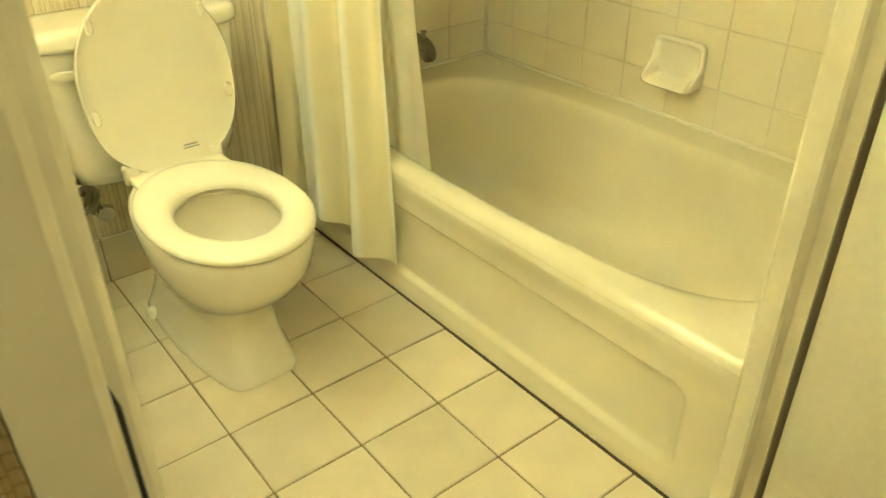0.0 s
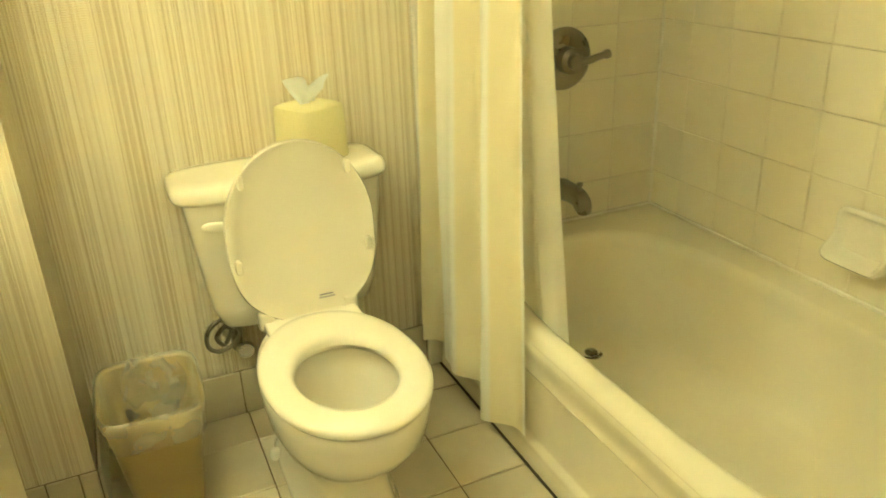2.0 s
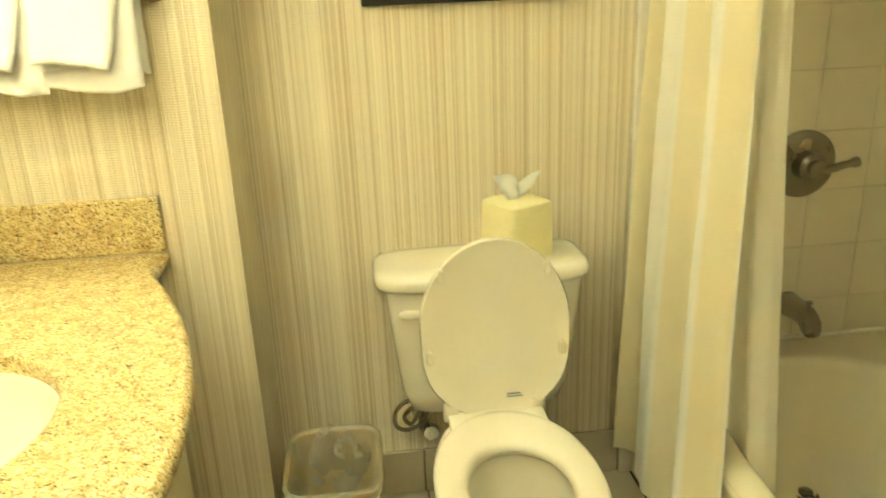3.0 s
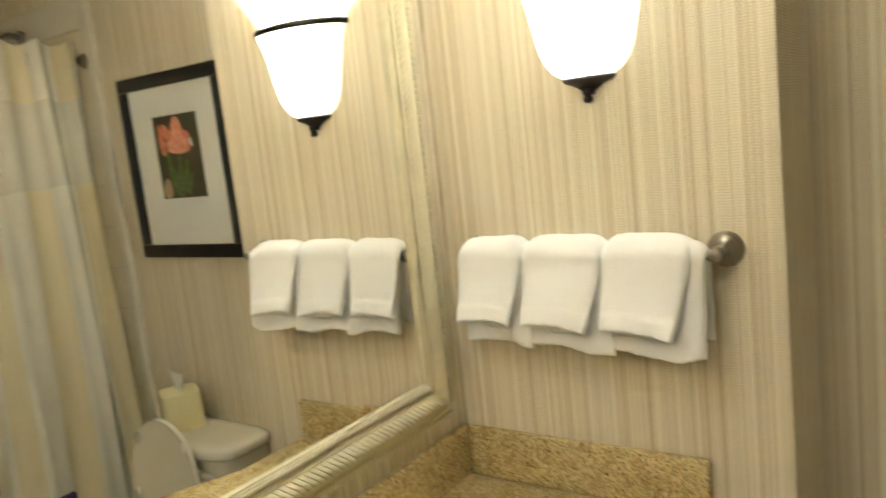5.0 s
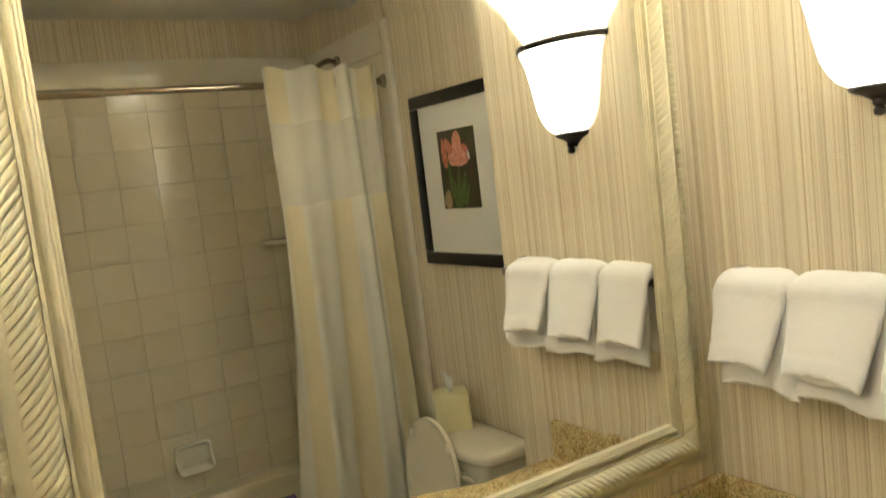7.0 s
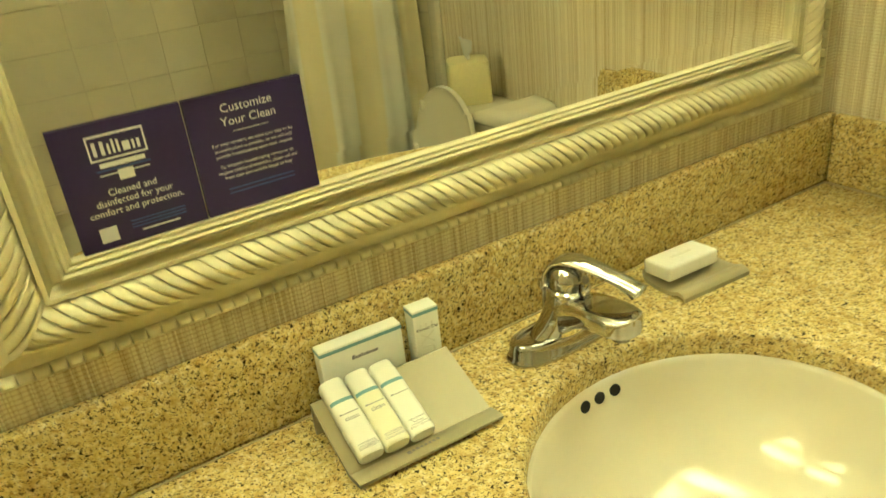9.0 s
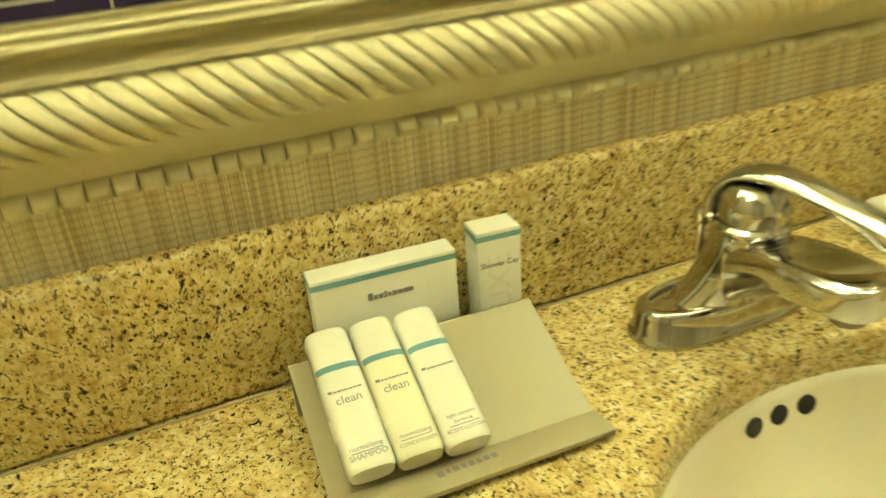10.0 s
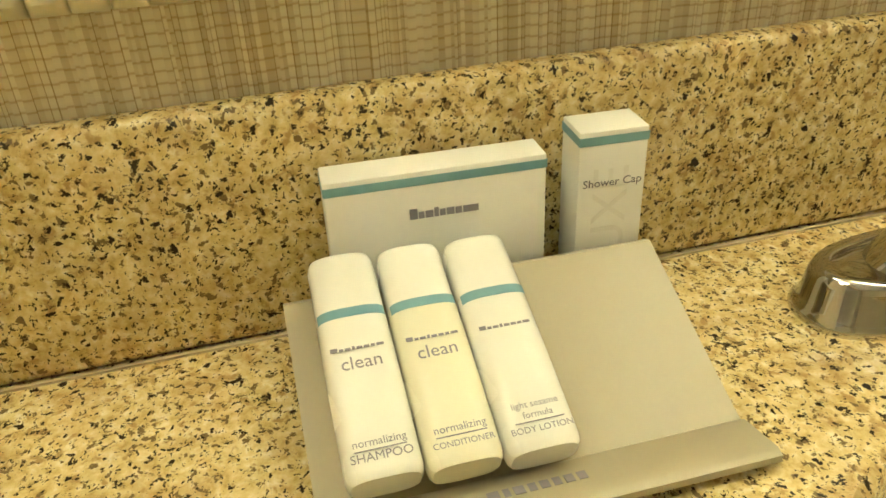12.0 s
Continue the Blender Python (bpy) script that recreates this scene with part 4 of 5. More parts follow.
# ---- vanity ----
SINK = (-0.270, 1.082)


def bow(y):
    """Front edge of the worktop: straight ends, bowed middle."""
    return -0.060 + 0.165 * max(0.0, 1 - ((y - 0.98) / 0.62) ** 2)


def front_line(inset, y0, y1, n=60):
    return [(bow(y) - inset, y) for y in np.linspace(y0, y1, n)]


worktop = thing("vanity_worktop", (-0.35, 1.09, TOP - 0.03), "polished gold speckled granite vanity worktop with a bowed front", "worktop")


def counter_top():
    """Slab with an oval opening; its front edge is rounded."""
    bm = bmesh.new()
    x0, y0, y1 = VAN_X + 0.001, LEFT_Y + 0.001, TOW_Y - 0.001
    def outer(ang, inset):
        dx, dy = math.cos(ang), math.sin(ang)
        lo, hi = 0.1, 1.5
        for _ in range(40):
            mid = (lo + hi) / 2
            x, y = SINK[0] + dx * mid, SINK[1] + dy * mid
            if x0 <= x <= bow(min(max(y, y0), y1)) - inset and y0 <= y <= y1:
                lo = mid
            else:
                hi = mid
        return SINK[0] + dx * lo, SINK[1] + dy * lo
    angs = [2 * math.pi * k / 480 for k in range(480)]
    corners = [math.atan2(cy - SINK[1], cx - SINK[0]) % (2 * math.pi) for cx, cy in ((x0, y0), (x0, y1), (bow(y0), y0), (bow(y1), y1))]
    angs = sorted(angs + corners)
    def edge(inset, z):
        return [Vector((*outer(a, inset), z)) for a in angs]
    def inner(grow, z):
        return [Vector((SINK[0] + (0.197 + grow) * math.cos(a2), SINK[1] + (0.215 + grow) * math.sin(a2), z)) for a2 in angs]
    rim = [inner(0.0, TOP - 0.03), inner(0.0, TOP - 0.006), inner(0.002, TOP - 0.002), inner(0.006, TOP)]
    edging = [edge(0.010, TOP), edge(0.004, TOP - 0.003), edge(0.0, TOP - 0.010), edge(0.0, TOP - 0.022), edge(0.006, TOP - 0.03)]
    return loft([rim[-1], edging[0]], False, False), loft(rim, False, False), loft(edging, False, False)


for name, piece in zip(("slab", "cutout_rim", "rounded_edge"), counter_top()):
    part(name, piece, M["granite"], worktop, smooth=50)
splash = thing("backsplash", (VAN_X, 1.09, TOP), "polished gold speckled granite backsplash along the vanity", "backsplash")
part("long_strip", box(VAN_X + 0.001, LEFT_Y + 0.002, TOP + 0.0005, VAN_X + 0.020, TOW_Y - 0.002, TOP + 0.117, 0.006, 3), M["granite"], splash)
part("side_strip", box(VAN_X + 0.0205, TOW_Y - 0.020, TOP + 0.0005, -0.062, TOW_Y - 0.001, TOP + 0.117, 0.006, 3), M["granite"], splash)
part("joint", box(VAN_X + 0.0195, LEFT_Y + 0.002, TOP, VAN_X + 0.0215, TOW_Y - 0.021, TOP + 0.0015), M["stone_joint"], splash, smooth=0)
part("joint", box(VAN_X + 0.0225, TOW_Y - 0.023, TOP, -0.064, TOW_Y - 0.0195, TOP + 0.002), M["stone_joint"], splash, smooth=0)
basin = thing("sink", (SINK[0], SINK[1], TOP - 0.16), "bone china oval sink set under the worktop", "sink")


def sink_bowl():
    def r(z, a, b, p=2.0, dx=0.0):
        return superring(SINK[0] + dx, SINK[1], z, a, b, p, 96)
    return loft([r(TOP - 0.0305, 0.232, 0.25), r(TOP - 0.0305, 0.196, 0.214), r(TOP - 0.036, 0.192, 0.210), r(TOP - 0.06, 0.186, 0.204), r(TOP - 0.10, 0.166, 0.184, 2.0), r(TOP - 0.135, 0.128, 0.144), r(TOP - 0.15, 0.088, 0.098),
                 r(TOP - 0.157, 0.04, 0.044), r(TOP - 0.159, 0.024, 0.024), r(TOP - 0.175, 0.02, 0.02)], False, True)


part("bowl", sink_bowl(), M["china"], basin, smooth=70)
part("drain", lathe([(0.0, 0.0), (0.024, 0.0), (0.024, 0.003), (0.017, 0.004), (0.015, 0.001), (0.012, 0.006), (0.0, 0.008)], (SINK[0], SINK[1], TOP - 0.1585), n=28), M["nickel"], basin)
for k in (-1, 0, 1):
    ang = math.pi + 0.034 - 0.118 * k
    cx, cy = SINK[0] + 0.1895 * math.cos(ang), SINK[1] + 0.2075 * math.sin(ang)
    hole = lathe([(0.0, 0.0), (0.0075, 0.0), (0.0075, 0.002), (0.0, 0.002)], (0, 0, 0), n=20)
    hole.transform(Matrix.Translation((cx, cy, TOP - 0.046)) @ Matrix.Rotation(ang + math.pi, 4, "Z") @ Matrix.Rotation(radians(80), 4, "Y"))
    part("overflow_hole", hole, M["dark"], basin, "black overflow hole")
cabinet = thing("vanity_cabinet", (-0.35, 1.09, 0), "cream painted vanity cabinet with a bowed front under the worktop", "cabinet")
outline = [(VAN_X + 0.002, LEFT_Y + 0.003)] + front_line(0.035, LEFT_Y + 0.003, TOW_Y - 0.012) + [(VAN_X + 0.002, TOW_Y - 0.012)]
part("body", extruded(outline, 0.10, TOP - 0.165), M["cabinet"], cabinet)
rim = [(bow(y) - 0.035, y) for y in np.linspace(LEFT_Y + 0.003, TOW_Y - 0.012, 60)]
part("apron_rail", extruded(rim + [(x - 0.018, y) for x, y in rim[::-1]], TOP - 0.165, TOP - 0.031), M["cabinet"], cabinet)
toe = [(VAN_X + 0.002, LEFT_Y + 0.003)] + front_line(0.10, LEFT_Y + 0.003, TOW_Y - 0.012) + [(VAN_X + 0.002, TOW_Y - 0.012)]
part("toe_kick", extruded(toe, 0.0, 0.10), M["cabinet"], cabinet)

# ---- tap on the worktop ----
FX, FY = -0.524, 1.076
tap = thing("basin_tap", (FX, FY, TOP), "polished chrome single-lever basin tap", "tap")


def tap_base():
    """Long deck plate with round ends: a thin flange, upright sides and a dished top."""
    rings = []
    for z, g, p in ((0.0, 0.0, 2.7), (0.003, -0.0005, 2.7), (0.006, 0.0015, 2.7), (0.008, 0.003, 2.7), (0.021, 0.0045, 2.6), (0.0255, 0.0065, 2.6), (0.0265, 0.0095, 2.5), (0.0245, 0.013, 2.4), (0.0235, 0.018, 2.3)):
        rings.append(superring(FX - 0.003, FY, TOP + z, 0.0305 - g, 0.0765 - g, p, 72))
    return loft(rings)


part("base", tap_base(), M["chrome"], tap, smooth=50)
part("body", loft([superring(FX + dx, FY, TOP + z, a, b, 2.3, 56) for z, a, b, dx in ((0.010, 0.024, 0.050, -0.002), (0.024, 0.0235, 0.043, -0.001), (0.036, 0.023, 0.032, 0.002), (0.050, 0.0225, 0.0255, 0.006), (0.066, 0.0225, 0.0235, 0.011), (0.080, 0.0235, 0.0235, 0.015), (0.083, 0.021, 0.021, 0.016))]), M["chrome"], tap, smooth=60)


def tap_spout():
    """Broad flat spout: level top, underside that sweeps up from the plate, round end."""
    rings = []
    for s, top, low, w in ((0.0, 0.066, 0.020, 0.0215), (0.020, 0.076, 0.030, 0.0225), (0.040, 0.0815, 0.046, 0.024), (0.060, 0.0845, 0.0575, 0.0258), (0.080, 0.086, 0.0625, 0.0268), (0.094, 0.0865, 0.0635, 0.0262), (0.104, 0.0865, 0.0638, 0.0235), (0.111, 0.0865, 0.064, 0.0185), (0.115, 0.0863, 0.0642, 0.011), (0.116, 0.086, 0.0645, 0.003)):
        mid, h = (top + low) / 2, (top - low) / 2
        ring = []
        for t in np.linspace(0, 2 * math.pi, 48, endpoint=False):
            c, sn = math.cos(t), math.sin(t)
            ring.append(Vector((FX + 0.004 + s, FY + w * math.copysign(abs(c) ** 0.36, c), TOP + mid + h * math.copysign(abs(sn) ** 0.36, sn))))
        rings.append(ring)
    return loft(rings)


part("spout", tap_spout(), M["chrome"], tap, smooth=45)
part("aerator", lathe([(0.0, 0.0), (0.0105, 0.0), (0.011, 0.010), (0.0, 0.011)], (FX + 0.100, FY, TOP + 0.054), n=28), M["nickel"], tap)
part("collar", lathe([(0.0, 0.0), (0.0248, 0.0), (0.0262, 0.002), (0.0262, 0.005), (0.0240, 0.007), (0.0, 0.007)], (FX + 0.016, FY, TOP + 0.081), n=48), M["chrome"], tap)
part("handle_dome", loft([superring(FX + 0.016, FY, TOP + z, a, a, 2.0, 48) for z, a in ((0.087, 0.0225), (0.096, 0.0232), (0.105, 0.0215), (0.112, 0.0165), (0.116, 0.006))]), M["chrome"], tap, smooth=60)


TURNED = Matrix.Translation((FX + 0.016, FY, TOP)) @ Matrix.Rotation(radians(17), 4, "Z")


def tap_handle():
    """Lever arched over its dome, flattening to a paddle with a thick turned-down tip."""
    pts = smooth_curve([(-0.0245, 0, 0.087), (-0.0235, 0, 0.102), (-0.012, 0, 0.117), (0.008, 0, 0.1215), (0.032, 0, 0.119), (0.056, 0, 0.114), (0.076, 0, 0.109), (0.088, 0, 0.105), (0.093, 0, 0.102)], 6)
    rings = []
    n = len(pts)
    for i, p in enumerate(pts):
        t = i / (n - 1)
        w = 0.0185 - 0.0065 * min(1, t / 0.7) + 0.0015 * max(0, t - 0.7) / 0.3 - 0.006 * max(0, t - 0.94) / 0.06
        h = 0.0042 + 0.0042 * max(0, t - 0.62) / 0.25 if t < 0.87 else 0.0084 - 0.004 * max(0, t - 0.92) / 0.08
        d = (pts[min(i + 1, n - 1)] - pts[max(i - 1, 0)]).normalized()
        up = Vector((-d.z, 0, d.x))
        sag = -0.6 * max(0.0, h - 0.0042)
        rings.append([TURNED @ (p + Vector((0, w * math.copysign(abs(math.cos(a)) ** 0.8, math.cos(a)), 0)) + up * (h * math.copysign(abs(math.sin(a)) ** 0.8, math.sin(a)) + sag)) for a in np.linspace(0, 2 * math.pi, 28, endpoint=False)])
    return loft(rings)


part("handle", tap_handle(), M["chrome"], tap, smooth=60)
part("set_screw", lathe([(0.0, 0.0), (0.005, 0.0), (0.0055, 0.002), (0.004, 0.004), (0.0, 0.0035)], TURNED @ Vector((0.021, 0.0, 0.100)), "x", 16), M["nickel"], tap)
part("lift_rod", tube([(FX - 0.031, FY, TOP + 0.02), (FX - 0.031, FY, TOP + 0.066)], 0.003, 10), M["chrome"], tap)
part("rod_knob", lathe([(0.0, 0.0), (0.006, 0.001), (0.0075, 0.006), (0.006, 0.011), (0.0, 0.012)], (FX - 0.031, FY, TOP + 0.064), n=16), M["chrome"], tap)

# ---- soap on its glass dish ----
soap_pose = pose(-0.531, 1.302, TOP, 0, 0, -3)
soap_dish_glass = thing("glass_soap_dish", soap_pose @ pose(0.006, 0.010, 0), "small frosted glass soap dish on the worktop", "soap dish")


def bent_dish():
    prof = [(-0.036, 0.016), (-0.032, 0.008), (-0.02, 0.0045), (0.0, 0.003), (0.018, 0.005), (0.028, 0.009), (0.036, 0.0085), (0.042, 0.004)]
    curve = smooth_curve([(x, 0, z) for x, z in prof], 4)
    rings = []
    for y in (-0.060, -0.0595, 0.0595, 0.060):
        k = 0.0012 if abs(y) > 0.0598 else 0.003
        rings.append([Vector((p.x, y, p.z + k)) for p in curve] + [Vector((p.x, y, max(0.0, p.z - k))) for p in curve[::-1]])
    return loft(rings)


part("plate", bent_dish(), M["frost"], soap_dish_glass, smooth=40)
soap = thing("soap_bar", soap_pose @ pose(-0.006, -0.002, 0.0155, 0, -4, 0), "wrapped white bar of soap on a glass dish", "soap")
part("bar", box(-0.024, -0.045, 0.0, 0.024, 0.045, 0.021, 0.004, 3), M["soap"], soap)
part("print_bar", box(-0.003, -0.018, 0.0209, 0.002, 0.018, 0.0213), M["faint_ink"], soap, "faint printed bar", smooth=0)

# ---- amenity tray, bottles and cartons ----
TRAY = Matrix.Translation((-0.5670, 0.763, TOP)) @ Matrix.Rotation(radians(-1.5), 4, "Z")
tray = thing("amenity_tray", TRAY, "frosted glass amenity tray sloping towards the front", "tray")
# own axes: x towards the room, y along the wall
SLOPE = radians(21.5)


def tray_body():
    prof = [(0.0, 0.0), (0.0, 0.039), (0.004, 0.0405), (0.085, 0.0048), (0.088, 0.0042), (0.090, 0.0060), (0.110, 0.0105), (0.1135, 0.0095), (0.1135, 0.0060), (0.092, 0.0), (0.084, 0.0005), (0.006, 0.0350), (0.004, 0.034), (0.004, 0.0)]
    rings = [[Vector((x, y, z)) for x, z in prof] for y in (0.0, 0.0006, 0.1694, 0.170)]
    return loft(rings)


part("shelf", tray_body(), M["frost"], tray, smooth=30)
for k, (y0, y1) in enumerate(((0.096, 0.1005), (0.102, 0.1045), (0.106, 0.110), (0.1115, 0.1145), (0.116, 0.1195), (0.121, 0.124), (0.1255, 0.129), (0.1305, 0.134))):
    word = box(-0.0022, y0, 0.0, 0.0022 + 0.0012 * (k == 0), y1, 0.0003)
    word.transform(Matrix.Translation((0.100, -0.036, 0.0084)) @ Matrix.Rotation(radians(-12.7), 4, "Y"))
    part("brand_mark", word, M["grey_ink"], tray, "plain grey mark", smooth=0)

LEN, WID, DEEP = 0.0985, 0.0287, 0.0195


def bottle(k, cream, lines, label, name):
    """A soft rectangular travel bottle with a cap, lying on the slope; own x runs down the slope, y across, z out of it."""
    at = TRAY @ Matrix.Translation((-0.0034 + 0.0012 * k, 0.0114 + 0.0290 * k, 0.0441 - 0.0005 * k)) @ Matrix.Rotation(SLOPE, 4, "Y")
    ob = thing(name, at, label, "bottle", "amenity bottles")
    body = M["bottle_cream"] if cream else M["bottle"]
    W2, D2 = WID / 2, DEEP / 2
    def ring(x, a, h, p=3.2):
        return [Vector((x, W2 + a * W2 * math.copysign(abs(math.cos(t)) ** (2 / p), math.cos(t)), D2 + h * D2 * math.copysign(abs(math.sin(t)) ** (2 / p), math.sin(t)))) for t in np.linspace(0, 2 * math.pi, 48, endpoint=False)]
    part("body", loft([ring(0.0285, 0.96, 0.97), ring(0.032, 0.985, 0.99), ring(0.06, 1.0, 1.0), ring(LEN - 0.004, 0.995, 0.985), ring(LEN - 0.0015, 0.96, 0.94), ring(LEN, 0.88, 0.84)]), body, ob, smooth=50)
    part("cap", loft([ring(0.0, 0.80, 0.78), ring(0.001, 0.90, 0.90), ring(0.0035, 0.955, 0.96), ring(0.0282, 0.97, 0.98)]), M["bottle"], ob, "white cap", smooth=50)
    band = [[Vector((x, W2 + 1.008 * W2 * math.copysign(abs(math.cos(t)) ** (2 / 3.2), math.cos(t)), D2 + 1.022 * D2 * abs(math.sin(t)) ** (2 / 3.2))) for t in np.linspace(0.16 * math.pi, 0.84 * math.pi, 24)] for x in (0.0283, 0.0326)]
    part("teal_band", loft(band, False, False, False), M["teal"], ob, "teal printed band", smooth=60)
    zt = DEEP + 0.0003
    down = Matrix.Rotation(radians(90), 4, "Z")
    for y0, y1, w in ((0.0035, 0.0062, 0.0024), (0.0068, 0.0084, 0.0015), (0.0090, 0.0112, 0.0015), (0.0118, 0.0129, 0.0020), (0.0135, 0.0157, 0.0015), (0.0163, 0.0184, 0.0015), (0.0190, 0.0206, 0.0015), (0.0212, 0.0240, 0.0015)):
        part("brand_mark", box(0.0478 - 0.7 * w, y0, zt, 0.0478, y1, zt + 0.0002), M["grey_ink"], ob, "plain grey mark", smooth=0)
    for body_text, size, x, ink in lines:
        if body_text == "-":
            part("rule", box(x, 0.005, zt, x + 0.0004, WID - 0.005, zt + 0.0002), M["grey_ink"], ob, smooth=0)
        else:
            lettering(body_text, size, Matrix.Translation((x, W2, zt)) @ down, M[ink], ob, widen=1.0)
    return ob


bottle(0, False, (("clean", 0.0078, 0.0560, "grey_ink"), ("normalizing", 0.0042, 0.0870, "grey_ink"), ("-", 0, 0.0884, ""), ("SHAMPOO", 0.0047, 0.0926, "grey_ink")), "white shampoo bottle with a teal band lying on the tray", "shampoo_bottle")
bottle(1, True, (("clean", 0.0078, 0.0560, "grey_ink"), ("normalizing", 0.0042, 0.0870, "grey_ink"), ("-", 0, 0.0884, ""), ("CONDITIONER", 0.0033, 0.0926, "grey_ink")), "cream conditioner bottle with a teal band lying on the tray", "conditioner_bottle")
bottle(2, False, (("light sesame", 0.0037, 0.0829, "grey_ink"), ("formula", 0.0037, 0.0870, "grey_ink"), ("-", 0, 0.0884, ""), ("BODY LOTION", 0.0035, 0.0926, "grey_ink")), "white body lotion bottle with a teal band lying on the tray", "lotion_bottle")


def carton(name, at, w, d, h, label):
    """Upright carton; own y runs along its front, x out of it."""
    ob = thing(name, at, label, "box", "amenity cartons")
    part("carton", box(-d, 0, 0, 0, w, h - 0.0045, 0.0008), M["carton"], ob)
    part("top_flap", box(-d, 0, h - 0.0044, 0, w, h, 0.0008), M["carton"], ob)
    part("teal_band", box(-d - 0.0002, -0.0002, h - 0.0065, 0.0002, w + 0.0002, h - 0.0025), M["teal"], ob, "teal printed band", smooth=0)
    return ob


big = carton("soap_carton", pose(-0.5765, 0.787, TOP, 0, 0, -3), 0.0985, 0.0185, 0.087, "white amenity carton with a teal band standing behind the bottles")
face = lambda y, z: Matrix.Translation((0.0003, y, z)) @ Matrix.Rotation(radians(90), 4, "Z") @ Matrix.Rotation(radians(90), 4, "X")
for y0, y1, h in ((0.036, 0.0395, 0.005), (0.040, 0.0425, 0.0032), (0.043, 0.0465, 0.0034), (0.047, 0.049, 0.0044), (0.0495, 0.052, 0.0032), (0.0525, 0.056, 0.0034), (0.0565, 0.0595, 0.0032), (0.060, 0.067, 0.0032)):
    part("brand_mark", box(0.0001, y0, 0.0645, 0.0004, y1, 0.0645 + h), M["grey_ink"], big, "plain dark mark", smooth=0)
cap_box = carton("shower_cap_carton", pose(-0.5665, 0.8985, TOP, 0, 0, -4), 0.032, 0.022, 0.096, "white shower cap carton with a teal band on the worktop")
lettering("Shower Cap", 0.0056, Matrix.Translation((0.0004, 0, 0)) @ face(0.0160, 0.0695), M["ink"], cap_box)
lettering("LUXE", 0.024, face(0.0235, 0.050) @ Matrix.Rotation(radians(90), 4, "Z"), M["faint_ink"], cap_box, "emboss")

# ---- mirror ----
GY0, GY1, GZ0, GZ1, FW = 0.594, 1.582, 1.126, 1.930, 0.102
mirror = thing("wall_mirror", (VAN_X, 1.09, GZ0), "large wall mirror with a champagne gilt rope-twist frame", "mirror")


PITCH, LEAN = 0.0143, 1.05


def frame_height(w, f):
    """Height of the moulding above the wall, w metres in from its outer edge; f is the place within one strand or bead."""
    if w < 0.012:
        bead = (1 - abs(2 * f - 1) ** 7) ** 0.5
        return 0.0110 + 0.0095 * math.sin(math.pi * min(max(w / 0.012, 0.0), 1.0)) ** 0.5 * bead
    if w < 0.030:
        q = (w - 0.012) / 0.018
        return 0.0100 + 0.0085 * q ** 2
    if w < 0.071:
        q = (w - 0.030) / 0.041
        edge = min(f, 1 - f)
        strand = min(1.0, edge / 0.16) ** 0.6 * 0.0030 + 0.0016 * math.sin(math.pi * f)
        swell = math.sin(math.pi * min(max(q, 0.0), 1.0))
        return 0.0185 + 0.0185 * swell ** 0.72 + (strand - 0.0040) * swell ** 0.4
    if w < 0.076:
        return 0.0255
    if w < 0.088:
        q = (w - 0.076) / 0.012
        return 0.0225 - 0.010 * math.sin(math.pi * q) ** 0.7
    q = (w - 0.088) / 0.014
    return 0.0245 - 0.004 * q + 0.0035 * abs(math.sin(math.pi * 2.6 * q)) ** 0.7


def moulding(a, b, inward):
    """One side of the frame with mitred ends, from outer corner a to b in the wall's (y, z); its columns follow the strands."""
    a, b, inward = Vector(a), Vector(b), Vector(inward)
    length = (b - a).length
    along = (b - a) / length
    ws = [0.0, 0.0002, 0.0012, 0.003, 0.006, 0.009, 0.0108, 0.0119, 0.0122, 0.016, 0.020, 0.024, 0.027, 0.0298]
    ws += [0.0302 + 0.0406 * (0.5 - 0.5 * math.cos(math.pi * k / 22)) for k in range(23)]
    ws += [0.0711, 0.0758, 0.0762, 0.078, 0.080, 0.082, 0.084, 0.086, 0.0878] + [0.0882 + 0.0136 * k / 16 for k in range(17)] + [FW]
    inside = (0.0, 0.035, 0.08, 0.16, 0.3, 0.5, 0.7, 0.84, 0.92, 0.965)
    first, last = -4, int(length / PITCH) + 5
    cols = [(k, f) for k in range(first, last) for f in inside]
    bm = bmesh.new()
    rows, spots = [], []
    for w in ws:
        shift = -LEAN * (min(max(w, 0.030), 0.071) - 0.030)
        row, spot = [], []
        for k, f in cols:
            s = (k + f) * PITCH + shift
            s = min(max(s, w), length - w)
            h = 0.0005 if w in (0.0, FW) else frame_height(w, f)
            p = a + along * s + inward * w
            row.append(bm.verts.new((VAN_X + h, p.x, p.y)))
            spot.append(s)
        rows.append(row), spots.append(spot)
    for r0, r1, s0, s1 in zip(rows, rows[1:], spots, spots[1:]):
        for i in range(len(cols) - 1):
            if s0[i + 1] - s0[i] > 1e-7 or s1[i + 1] - s1[i] > 1e-7:
                bm.faces.new((r0[i], r0[i + 1], r1[i + 1], r1[i]))
    bmesh.ops.delete(bm, geom=[v for v in bm.verts if not v.link_faces], context="VERTS")
    return bm


o0, o1, q0, q1 = GY0 - FW, GY1 + FW, GZ0 - FW, GZ1 + FW
for a, b, inward in (((o0, q0), (o1, q0), (0, 1)), ((o1, q0), (o1, q1), (-1, 0)), ((o1, q1), (o0, q1), (0, -1)), ((o0, q1), (o0, q0), (1, 0))):
    part("frame_side", moulding(a, b, inward), M["gilt"], mirror, smooth=50)


